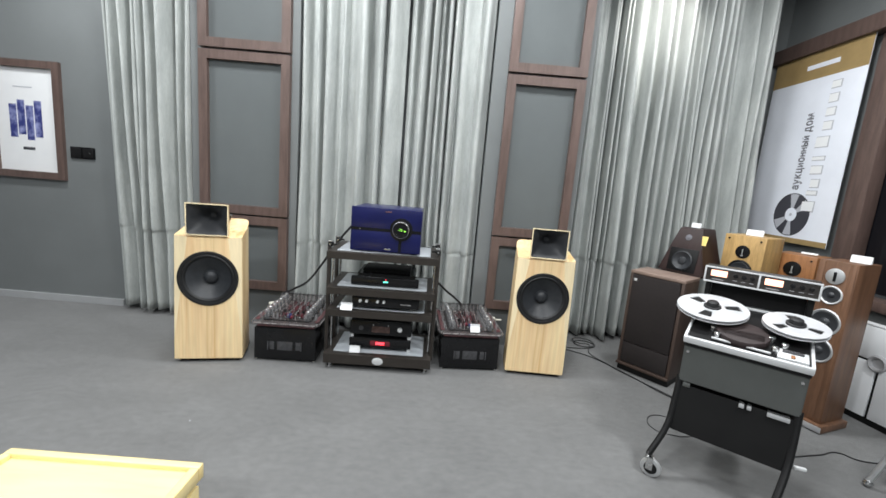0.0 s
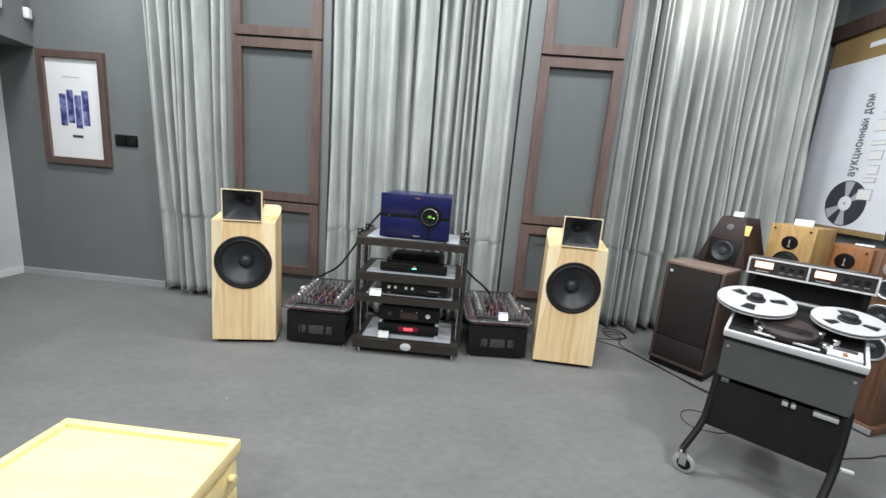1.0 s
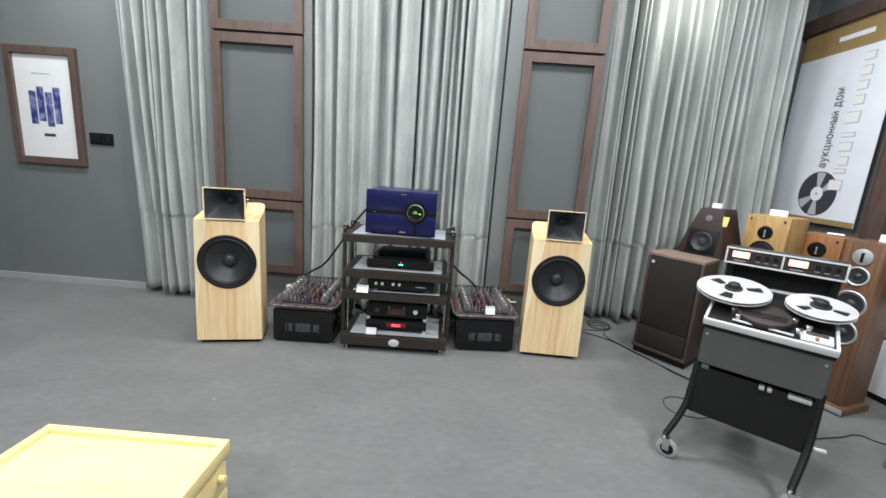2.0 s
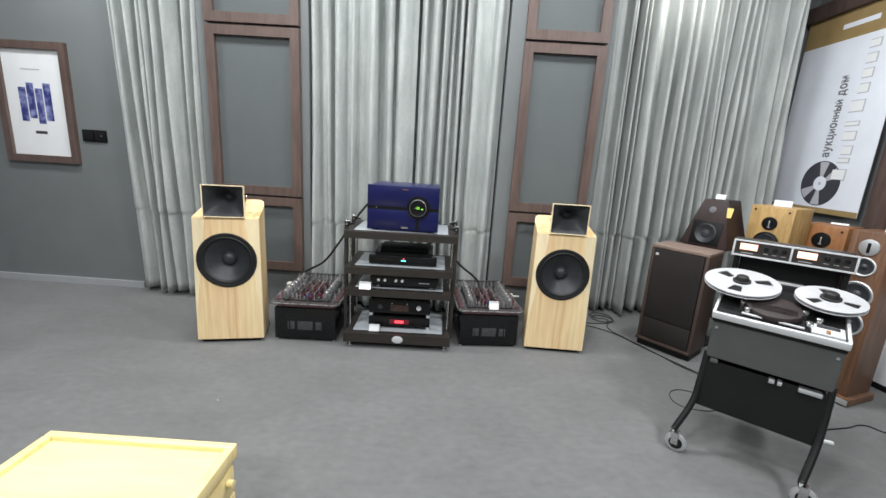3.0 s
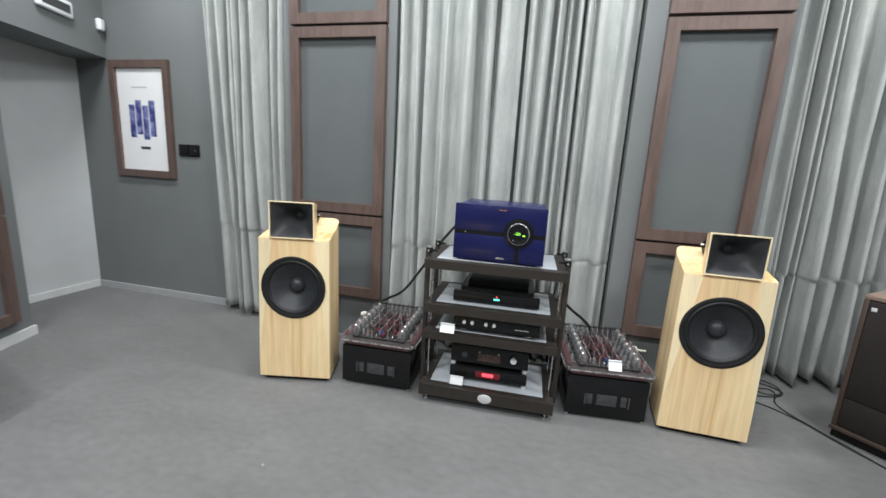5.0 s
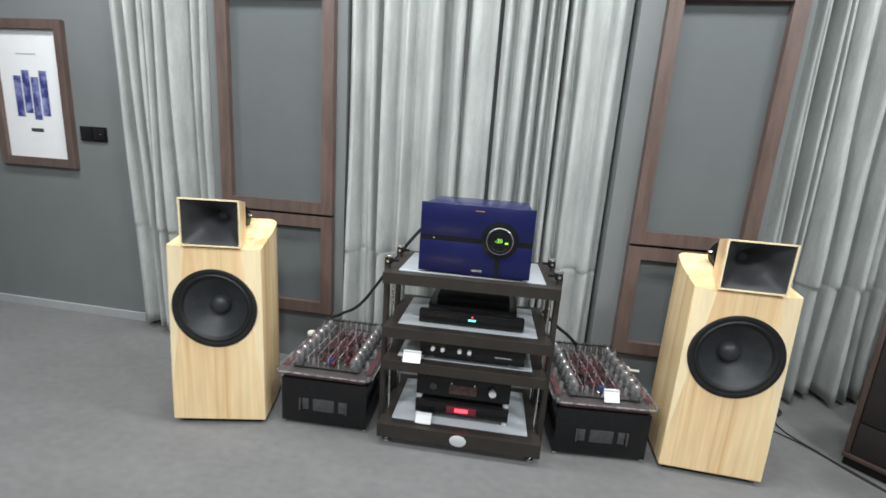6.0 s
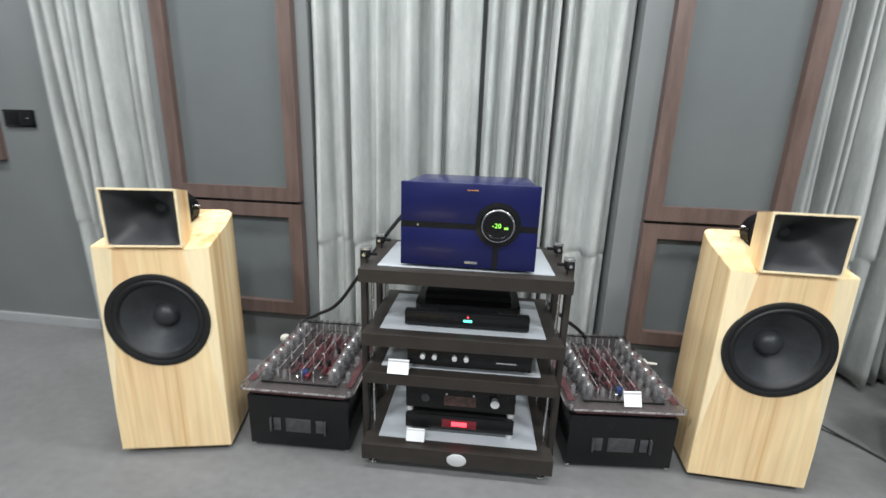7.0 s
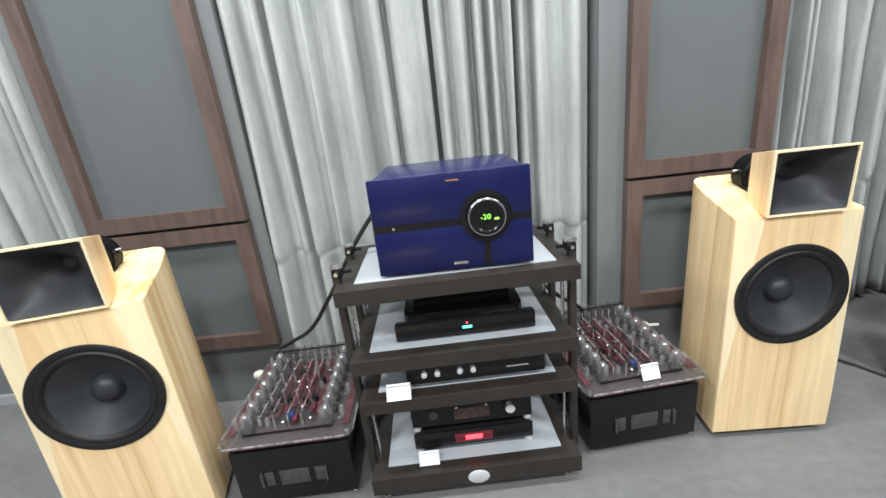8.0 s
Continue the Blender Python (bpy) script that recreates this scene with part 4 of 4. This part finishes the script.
# ---- tapering loudspeaker with a note on it ----
def driver_parts(t, x, z, r, y=0.0, ring=M_ALU, cone=M_CONE, cap=M_RUBBER, name="driver"):
    p = part(name, lathe(((r, -0.004), (r, 0.006), (r * 0.93, 0.009), (r * 0.84, 0.006), (r * 0.8, 0.001)), x, y, z, "y", 36), ring, t)
    part("cone", lathe(((r * 0.83, 0.004), (r * 0.76, 0.006), (r * 0.7, 0.003), (r * 0.33, 0.001), (r * 0.28, 0.006), (r * 0.12, 0.011), (0, 0.012)), x, y, z, "y", 36), cone, p)
    return p


def tapered_speaker(m):
    t = thing("tapered_loudspeaker", "dark walnut tapering loudspeaker with a yellow note", "loudspeaker", m)
    w, d, h = 0.33, 0.30, 0.335
    bm = bmesh.new()
    lo = [bm.verts.new(v) for v in ((0, 0, 0), (w, 0, 0), (w, d, 0), (0, d, 0))]
    mid = [bm.verts.new(v) for v in ((0.055, 0.03, 0.20), (w - 0.055, 0.03, 0.20), (w - 0.055, d - 0.02, 0.20), (0.055, d - 0.02, 0.20))]
    hi = [bm.verts.new(v) for v in ((0.085, 0.075, h), (w - 0.085, 0.075, h), (w - 0.085, d - 0.04, h), (0.085, d - 0.04, h))]
    bm.faces.new(list(reversed(lo)))
    bm.faces.new(hi)
    for a, b in ((lo, mid), (mid, hi)):
        for i in range(4):
            j = (i + 1) % 4
            bm.faces.new((a[i], a[j], b[j], b[i]))
    bmesh.ops.bevel(bm, geom=bm.edges[:], offset=0.004, segments=2, affect="EDGES")
    part("cabinet", bm, mat("dark_mahogany", (0.034, 0.017, 0.0155), 0.4, var=0.2, scale=4, stretch=(8, 8, 1)), t)
    tilt = Matrix.Translation((w / 2, 0.0145, 0.098)) @ Matrix.Rotation(radians(-8.5), 4, "X")
    part("baffle", turned(box(0.20, 0.008, 0.17, 0, 0, -0.085, 0.002), tilt), M_BLACKMATT, t)
    p = part("woofer", turned(lathe(((0.072, 0.0), (0.072, 0.008), (0.064, 0.011), (0.058, 0.006), (0.03, -0.0), (0.026, 0.006), (0, 0.012)), 0, -0.004, -0.005, "y", 36), tilt), M_CONE, t)
    tl2 = Matrix.Translation((w / 2, 0.052, 0.265)) @ Matrix.Rotation(radians(-18.5), 4, "X")
    part("tweeter", turned(lathe(((0.022, 0.0), (0.022, 0.005), (0.012, 0.006), (0.010, 0.009), (0, 0.011)), 0, 0, 0, "y", 24), tl2), M_PRINT_GREY, t)
    part("note", turned(box(0.05, 0.0015, 0.07, 0, 0, -0.035), Matrix.Translation((w - 0.062, 0.05, 0.255)) @ Matrix.Rotation(radians(-18.5), 4, "X")), M_YELLOW, t, "yellow sticky note")
    return t


small_stand(2.225, 3.48, -56, 0.28, 0.24, 0.742)
tapered_speaker(corner_pose(2.20, 3.485, 0.745, -56))
card(2.405, 3.43, 1.082, 0.06, 0.035, -45)


# ---- two small wooden monitors ----
def monitor(name, label, m, w, h, d, wood, plate=0.046):
    t = thing(name, label, "loudspeaker", m, "small monitor loudspeakers")
    part("cabinet", box(w, d, h, w / 2, d / 2, 0, 0.004), wood, t)
    tz = h - 0.115 + 2.5 * (plate - 0.046)
    part("tweeter_plate", cyl(plate, 0.006, w / 2, -0.002, tz, "y", 36, bev=0.002), M_BLACK, t, "black tweeter plate")
    part("tweeter_bridge", join(box(0.006, 0.004, 0.05, w / 2, -0.008, tz - 0.03, 0.001), box(0.016, 0.004, 0.008, w / 2, -0.008, tz - 0.03, 0.001)), M_ALU, t, "silver tweeter bridge")
    driver_parts(t, w / 2, tz - 0.135, 0.078, ring=M_BLACKMATT, name="woofer")
    for sx in (0.03, w - 0.03):
        part("grille_pin", cyl(0.006, 0.008, sx, -0.002, h - 0.028, "y", 12), M_BLACKMATT, t)
    return t


small_stand(2.60, 3.34, -60, 0.22, 0.22, 0.70)
monitor("bookshelf_loudspeaker", "honey oak bookshelf loudspeaker with a black tweeter plate", corner_pose(2.577, 3.346, 0.702, -60), 0.26, 0.365, 0.26, M_OAKY)
card(2.72, 3.26, 1.069, 0.10, 0.042, -50)
small_stand(2.942, 3.290, -60, 0.19, 0.2, 0.666)
monitor("bookshelf_loudspeaker", "cherry wood bookshelf loudspeaker with a black tweeter plate", corner_pose(2.917, 3.305, 0.668, -60), 0.25, 0.30, 0.24, M_CHERRY, 0.052)
card(3.105, 3.23, 0.970, 0.09, 0.02, -50, 60)


# ---- slim tower loudspeaker ----
def tower(m):
    t = thing("tower_loudspeaker", "slim walnut tower loudspeaker with silver driver rings", "loudspeaker", m)
    w, d, h = 0.185, 0.23, 1.005
    part("cabinet", box(w, d, h - 0.05, w / 2, d / 2, 0.05, 0.004), M_WALNUT, t)
    part("baffle_strip", box(0.03, 0.006, h - 0.06, 0.02, -0.001, 0.055, 0.002), M_WALNUT, t)
    part("baffle_strip", box(0.03, 0.006, h - 0.06, w - 0.02, -0.001, 0.055, 0.002), M_WALNUT, t)
    part("plinth", box(w + 0.05, d + 0.04, 0.045, w / 2, d / 2 - 0.01, 0.004, 0.006), M_WALNUT, t)
    part("plinth_plate", box(w + 0.046, 0.006, 0.032, w / 2, -0.034, 0.01, 0.001), M_ALU, t, "brushed metal plinth front")
    tw = part("tweeter", cyl(0.046, 0.008, w / 2, -0.004, 0.918, "y", 36, bev=0.003), M_ALU, t, "silver tweeter plate")
    part("ribbon", box(0.014, 0.004, 0.055, w / 2, -0.008, 0.888, 0.001), M_BLACK, tw)
    driver_parts(t, w / 2, 0.808, 0.054, ring=M_REEL, cone=M_CONE, name="midrange")
    driver_parts(t, w / 2, 0.645, 0.078, ring=M_ALU, name="woofer")
    driver_parts(t, w / 2, 0.475, 0.074, ring=M_ALU, name="woofer")
    return t


tower(corner_pose(2.753, 2.764, 0, -68))
card(2.905, 2.675, 1.006, 0.09, 0.042, -60)


# ---- tape recorder on a trolley ----
def tape_recorder(m):
    t = thing("tape_recorder", "grey studio reel-to-reel recorder on a black wheeled trolley", "tape recorder", m)
    w, d, a = 0.435, 0.45, 12.0
    # wedge-shaped body
    bm = bmesh.new()
    prof = ((0.012, 0.452), (0.0, 0.630), (d, 0.630 + d * math.tan(radians(a))), (d, 0.452))
    sides = [[bm.verts.new((x, y, z)) for y, z in prof] for x in (0.0, w)]
    bm.faces.new(sides[0])
    bm.faces.new(list(reversed(sides[1])))
    for i in range(4):
        j = (i + 1) % 4
        bm.faces.new((sides[0][j], sides[0][i], sides[1][i], sides[1][j]))
    bmesh.ops.bevel(bm, geom=bm.edges[:], offset=0.004, segments=2, affect="EDGES")
    bmesh.ops.recalc_face_normals(bm, faces=bm.faces)
    part("body", bm, M_DECKGREY, t)
    deck = Matrix.Translation((0, 0, 0.632)) @ Matrix.Rotation(radians(a), 4, "X")
    L = d / math.cos(radians(a))

    def dk(name, bm, material, parent=None, label=""):
        return part(name, turned(bm, deck), material, parent or t, label)

    dk("black_band", box(w + 0.006, 0.03, 0.016, w / 2, 0.008, -0.002, 0.002), M_BLACKMATT)
    fr = dk("deck_frame", join(box(w + 0.012, 0.016, 0.03, w / 2, -0.004, 0.014, 0.003), box(w + 0.012, 0.012, 0.03, w / 2, L - 0.006, 0.014, 0.003),
                               box(0.012, L, 0.03, -0.002, L / 2 - 0.004, 0.014, 0.003), box(0.012, L, 0.03, w + 0.002, L / 2 - 0.004, 0.014, 0.003)), M_REEL, None, "silver deck surround")
    dk("deck_plate", box(w - 0.012, L - 0.02, 0.022, w / 2, L / 2, 0.013), M_BLACKMATT, None, "black deck plate")
    dk("head_cover", join(cyl(0.10, 0.03, w / 2 - 0.02, 0.125, 0.05, "z", 40, bev=0.006), box(0.17, 0.07, 0.03, w / 2 - 0.02, 0.10, 0.035, 0.006)), mat("dark_maroon_plastic", (0.035, 0.024, 0.024), 0.6, var=0.15, scale=20), None, "dark maroon head cover")
    dk("lever", box(0.21, 0.010, 0.008, w / 2 - 0.02, 0.034, 0.040, 0.002, rot=Matrix.Rotation(radians(-3), 4, "Z")), M_REEL)
    cp = dk("control_panel", box(0.10, 0.075, 0.014, w - 0.062, 0.05, 0.035, 0.002), M_REEL, None, "pale control panel")
    for i in range(5):
        dk("button", box(0.013, 0.022, 0.008, w - 0.098 + 0.018 * i, 0.03, 0.047, 0.002), M_CARD if i != 2 else M_CHERRY, cp)
    dk("counter", box(0.07, 0.02, 0.006, w - 0.062, 0.068, 0.047, 0.001), M_WINDOW, cp)
    for x, y in ((0.30, 0.145), (0.345, 0.105), (0.315, 0.055), (0.09, 0.12), (0.11, 0.06)):
        dk("tape_guide", cyl(0.013, 0.03, x, y, 0.05, "z", 18, bev=0.003), M_STEEL, None, "steel tape guide")
    # reels
    for x, R, turn in ((0.062, 0.148, 141), (0.372, 0.118, 102)):
        flange = cyl(R, 0.0035, 0, 0, 0, "z", 72)
        reel = dk("reel", turned(flange, Matrix.Translation((x, 0.245, 0.098))), M_FLANGE, None, "white aluminium tape reel")
        for k in range(3):
            c = math.radians(turn + 120 * k)
            carve_bm = box(R * 0.42, R * 0.30, 0.03, 0, 0, -0.015, 0.006)
            for v in carve_bm.verts:
                v.co.y *= 1.0 + 0.55 * v.co.x / (R * 0.42)
            turned(carve_bm, Matrix.Translation((x, 0.245, 0.098)) @ Matrix.Rotation(c, 4, "Z") @ Matrix.Translation((R * 0.57, 0, 0)))
            tool = turned(carve_bm, deck)
            carve(reel, turned(tool, m))
        dk("lower_flange", turned(cyl(R, 0.003, 0, 0, 0, "z", 72), Matrix.Translation((x, 0.245, 0.085))), M_FLANGE, reel)
        dk("tape_pack", turned(cyl(R * 0.76, 0.008, 0, 0, 0, "z", 48), Matrix.Translation((x, 0.245, 0.0915))), M_BLACKMATT, reel, "dark wound tape")
        hub = dk("hub", turned(lathe(((0.036, 0), (0.036, 0.008), (0.028, 0.010), (0.024, 0.026), (0.018, 0.030), (0, 0.030))), Matrix.Translation((x, 0.245, 0.099))), M_RUBBER, reel, "black reel lock")
        dk("spindle", cyl(0.02, 0.045, x, 0.245, 0.056, "z", 20), M_BLACKMATT)
    # meter bridge
    by, bz, bh = 0.405, 0.870, 0.082
    br = part("meter_bridge", box(w + 0.02, 0.10, bh, w / 2, by + 0.05, bz, 0.004), mat("bridge_grey_brown", (0.045, 0.040, 0.038), 0.3, var=0.2, scale=25), t)
    part("bridge_trim", join(box(w + 0.024, 0.008, 0.008, w / 2, by - 0.003, bz, 0.001), box(w + 0.024, 0.008, 0.008, w / 2, by - 0.003, bz + bh - 0.008, 0.001),
                             *[box(0.008, 0.008, bh - 0.016, x, by - 0.003, bz + 0.008, 0.001) for x in (-0.008, w / 2, w + 0.008)]), M_REEL, br, "silver bridge trim")
    for x0 in (0.0, w / 2 + 0.004):
        part("meter", box(0.070, 0.004, 0.031, x0 + 0.052, by - 0.003, bz + 0.034, 0.0015), M_VU, br, "lit orange-white level meter")
        for k in range(3):
            part("level_knob", cyl(0.010, 0.014, x0 + 0.122 + 0.034 * k, by - 0.008, bz + 0.05, "y", 16, bev=0.002), M_BLACK, br)
            part("lettering_bar", box(0.018, 0.001, 0.003, x0 + 0.122 + 0.034 * k, by - 0.0008, bz + 0.024), M_GREYBAR, br)
        part("lettering_bar", box(0.05, 0.001, 0.004, x0 + 0.05, by - 0.0008, bz + 0.016), M_GREYBAR, br)
    for x in (0.012, w - 0.012):
        part("bridge_support", box(0.024, 0.05, 0.12, x, by + 0.05, 0.77, 0.003), M_BLACKMATT, t)
    part("bridge_back", box(w - 0.05, 0.008, 0.12, w / 2, by + 0.07, 0.77), M_BLACKMATT, t)
    # trolley: legs, side apron and casters
    legs = (((0.004, 0.03, 0.47), (0.0, 0.0, 0.33), (-0.006, -0.03, 0.24), (-0.05, -0.105, 0.10)), ((w - 0.004, 0.03, 0.47), (w - 0.004, 0.0, 0.33), (w - 0.008, -0.03, 0.24), (w - 0.03, -0.115, 0.10)),
            ((0.004, d - 0.03, 0.47), (0.0, d, 0.30), (0, d + 0.05, 0.18), (0, d + 0.09, 0.10)), ((w - 0.004, d - 0.03, 0.47), (w, d, 0.30), (w, d + 0.05, 0.18), (w, d + 0.09, 0.10)))
    for pts in legs:
        lg = tube("leg", pts, 0.014, M_BLACKMATT, t)
        x, y, z = pts[-1]
        part("caster_fork", join(cyl(0.008, 0.03, x, y, 0.10, "z", 12), box(0.03, 0.005, 0.06, x + 0.012, y - 0.014, 0.035, 0.002), box(0.03, 0.005, 0.06, x + 0.012, y + 0.014, 0.035, 0.002), box(0.034, 0.034, 0.006, x + 0.006, y, 0.09)), M_STEEL, lg, "bright steel fork")
        part("caster_wheel", cyl(0.044, 0.021, x + 0.018, y, 0.044, "y", 28, bev=0.006), M_ALU, lg, "grey rubber wheel")
        part("wheel_hub", cyl(0.028, 0.024, x + 0.018, y, 0.044, "y", 20), M_BLACKMATT, lg)
    ap = bmesh.new()
    f = [ap.verts.new(v) for v in ((0.006, 0.016, 0.435), (w - 0.006, 0.016, 0.435), (w - 0.012, -0.028, 0.225), (-0.002, -0.028, 0.225))]
    ap.faces.new(f)
    g = bmesh.ops.extrude_face_region(ap, geom=ap.faces[:])
    bmesh.ops.translate(ap, vec=(0, 0.006, 0), verts=[v for v in g["geom"] if isinstance(v, bmesh.types.BMVert)])
    bmesh.ops.recalc_face_normals(ap, faces=ap.faces)
    part("apron", ap, M_APRON, t, "black sheet apron between the legs")
    part("shelf", box(w - 0.02, d - 0.04, 0.01, w / 2, d / 2, 0.405), M_BLACKMATT, t)
    for x, sx in ((0.245, 0.02), (0.272, 0.016), (0.37, 0.075)):
        part("connector", box(sx, 0.04, 0.016, x, 0.02, 0.418, 0.003), M_ALU, t, "pale cable connector")
    for x in (0.018, w - 0.018):
        part("screw", cyl(0.006, 0.006, x, 0.0, 0.60, "y", 12), M_STEEL, t)
    part("catch", box(0.03, 0.014, 0.02, 0.035, 0.016, 0.428, 0.003), M_DECKGREY, t)
    return t


tape_recorder(corner_pose(1.672, 2.15, 0, -38))


# ---- white cabinet and metal stand by the side wall ----
def white_cabinet(m):
    t = thing("white_cabinet", "glossy white cabinet with dark seams and a round grey handle", "cabinet", m)
    part("body", box(0.78, 0.04, 0.56, 0, 0.03, 0.0), M_BLACKMATT, t)
    part("panel", box(0.80, 0.02, 0.205, 0, 0.0, 0.405, 0.004), M_WHITE, t)
    part("panel", box(0.215, 0.02, 0.345, -0.2925, 0.0, 0.045, 0.004), M_WHITE, t)
    part("panel", box(0.565, 0.02, 0.345, 0.1175, 0.0, 0.045, 0.004), M_WHITE, t)
    part("top", box(0.80, 0.06, 0.012, 0, 0.02, 0.612, 0.003), M_WHITE, t)
    part("handle", lathe(((0.05, 0.008), (0.05, 0.024), (0.042, 0.03), (0.032, 0.024), (0.030, 0.012), (0, 0.011)), -0.175, 0, 0.397, "y", 36), M_GREYBAR, t, "round grey handle")
    return t


white_cabinet(pose(3.262, 2.56, 0, 0, 0, -80))


def metal_stand(m):
    t = thing("metal_stand", "low tubular metal stand on ball feet", "stand", m)
    for x, y in ((0, 0), (0.5, 0), (0, -0.35), (0.5, -0.35)):
        lx, ly = (0.10 if x == 0 else -0.10), (-0.04 if y == 0 else 0.04)
        lg = tube("leg", ((x, y, 0.025), (x + lx * 0.5, y + ly * 0.5, 0.2), (x + lx, y + ly, 0.42)), 0.013, M_ALU, t)
        part("ball_foot", lathe(((0, 0), (0.014, 0.004), (0.021, 0.018), (0.016, 0.032), (0, 0.037)), x, y, 0, "z", 20), M_STEEL, lg, "bright ball foot")
    part("top", box(0.36, 0.32, 0.016, 0.25, -0.175, 0.416, 0.003), M_DECKGREY, t)
    part("low_shelf", box(0.34, 0.24, 0.012, 0.25, -0.175, 0.10, 0.003), M_DECKGREY, t)
    return t


metal_stand(pose(2.655, 2.14, 0, 0, 0, 0))


# ---- banner on the side wall ----
def banner(m):
    """Built in its own plane: x across, z up, facing -y."""
    t = thing("banner", "white hanging banner with a record print and tan ends", "banner", m)
    w, h = 0.84, 1.50
    part("sheet", box(w, 0.004, h, 0, 0, 0), M_BANNER, t, smooth=False)
    part("tan_band", box(w, 0.001, 0.215, 0, -0.0028, h - 0.215), M_BANNER_TAN, t, "tan printed band", smooth=False)
    part("tan_band", box(w, 0.001, 0.04, 0, -0.0028, 0), M_BANNER_TAN, t, "tan printed band", smooth=False)
    part("hanging_rail", box(w + 0.03, 0.014, 0.014, 0, 0, h - 0.002, 0.004), M_BROWN, t)
    part("lettering_bar", box(0.28, 0.001, 0.035, 0.05, -0.0035, h - 0.135), M_BANNER, t, smooth=False)
    # record print
    cx, cz, R = 0.055, 0.225, 0.172
    rec = part("record_print", cyl(R, 0.001, cx, -0.003, cz, "y", 64), M_PRINT_DARK, t, "dark printed record")
    for ang in (20, 200, 75, 255):
        bm = bmesh.new()
        c = [bm.verts.new((cx, -0.0038, cz))]
        for k in range(5):
            th = radians(ang + 7 * k)
            c.append(bm.verts.new((cx + R * 0.96 * math.cos(th), -0.0038, cz + R * 0.96 * math.sin(th))))
        bm.faces.new(c)
        part("sheen_wedge", bm, M_PRINT_LIGHT, rec, smooth=False)
    part("record_label", cyl(0.055, 0.001, cx, -0.0042, cz, "y", 40), M_BANNER, rec)
    part("record_hole", cyl(0.012, 0.001, cx, -0.005, cz, "y", 20), M_PRINT_LIGHT, rec)
    up = Matrix.Rotation(radians(-90), 4, "Y")
    lettering("lettering", "\u0430\u0443\u043a\u0446\u0438\u043e\u043d\u043d\u044b\u0439 \u0434\u043e\u043c", 0.10, Matrix.Translation((0.045, -0.0032, 0.725)) @ up @ UPRIGHT, M_PRINT_GREY, t, 0.60, 0.003)
    z = 0.255
    for wd, hgt in ((0.11, 0.13), (0.04, 0.11), (0.085, 0.09), (0.085, 0.12), (0.035, 0.13), (0, 0), (0.11, 0.13), (0.085, 0.09), (0.08, 0.09), (0.085, 0.09), (0.07, 0.09)):
        if wd:
            o = part("logo_block", box(hgt * 0.8 + 0.011, 0.0008, wd * 0.66 + 0.012, 0.201 - hgt * 0.4 + 0.045, -0.0030, z), M_PRINT_LIGHT, t, smooth=False)
            part("logo_fill", box(hgt * 0.8, 0.0008, wd * 0.66, 0.197 - hgt * 0.4 + 0.045, -0.0040, z + 0.007), M_CARD, o, smooth=False)
        z += wd + 0.018 if wd else 0.045
    return t


banner(pose(3.335, 3.79, 1.01, 0, 0, -90))


# ---- cables ----
def cable(points, r, label="black cable lying on the floor", material=None):
    return tube("cable", points, r, material or M_CABLE, None, label, "cable")


cable(((0.0, 3.20, 1.0), (-0.07, 3.19, 0.95), (-0.15, 3.19, 0.86), (-0.225, 3.20, 0.755), (-0.33, 3.25, 0.60), (-0.45, 3.31, 0.45), (-0.58, 3.38, 0.36), (-0.655, 3.42, 0.30), (-0.67, 3.43, 0.22)), 0.008, "thick black braided cable hanging from the rack")
cable(((0.50, 3.26, 0.56), (0.58, 3.33, 0.47), (0.67, 3.42, 0.38), (0.72, 3.50, 0.30), (0.73, 3.51, 0.22)), 0.008, "thick black braided cable hanging from the rack")
for xx, yy, dx in ((-0.70, 3.36, -0.04), (0.985, 3.44, 0.05)):
    cable(((xx + 0.10 * (1 if dx < 0 else -1), yy + 0.02, 0.22), (xx + 0.03 * (1 if dx < 0 else -1), yy, 0.235), (xx + dx, yy - 0.01, 0.24)), 0.007, "pale speaker cable behind the amplifier", M_CABLE_W)
    solid("cable_plug", lathe(((0, 0), (0.018, 0.004), (0.022, 0.02), (0.016, 0.04), (0, 0.045)), axis="x", seg=18), M_CABLE_W, "cream round cable plug", "plug", pose(xx, yy - 0.02, 0.245))
loop = [(1.80 + 0.085 * math.cos(k * 0.8), 3.66 + 0.085 * math.sin(k * 0.8) + 0.006 * k, 0.005 + 0.0008 * k) for k in range(15)]
cable([(1.42, 3.56, 0.005)] + loop + [(1.78, 3.50, 0.005), (1.86, 3.30, 0.005), (1.95, 3.14, 0.005), (2.10, 2.86, 0.005), (2.3, 2.70, 0.005)], 0.0032)
cable(((1.40, 3.60, 0.005), (1.62, 3.52, 0.005), (1.78, 3.40, 0.005), (1.92, 3.17, 0.005), (2.13, 2.84, 0.005)), 0.0032)
cable(((2.20, 2.28, 0.004), (2.36, 2.30, 0.004), (2.48, 2.327, 0.004), (2.63, 2.36, 0.004), (2.76, 2.39, 0.004), (2.80, 2.345, 0.004), (2.90, 2.325, 0.004), (3.2, 2.30, 0.004)), 0.0035)
cable(((1.98, 2.60, 0.003), (1.875, 2.625, 0.003), (1.80, 2.56, 0.003), (1.80, 2.47, 0.003), (1.87, 2.43, 0.003), (1.97, 2.43, 0.003), (2.10, 2.50, 0.003)), 0.002, "thin dark cable looped on the floor")
solid("cable_plug", box(0.05, 0.02, 0.016, 0, 0, 0, 0.004), M_CARD, "small white plug on the carpet", "plug", pose(2.40, 2.22, 0.0, 0, 0, -20))
solid("paper_scrap", box(0.007, 0.005, 0.002, 0, 0, 0, 0.0006), M_PRINT_LIGHT, "tiny white paper scrap on the carpet", "paper scrap", pose(-0.64, 2.205, 0.0, 0, 0, 25))
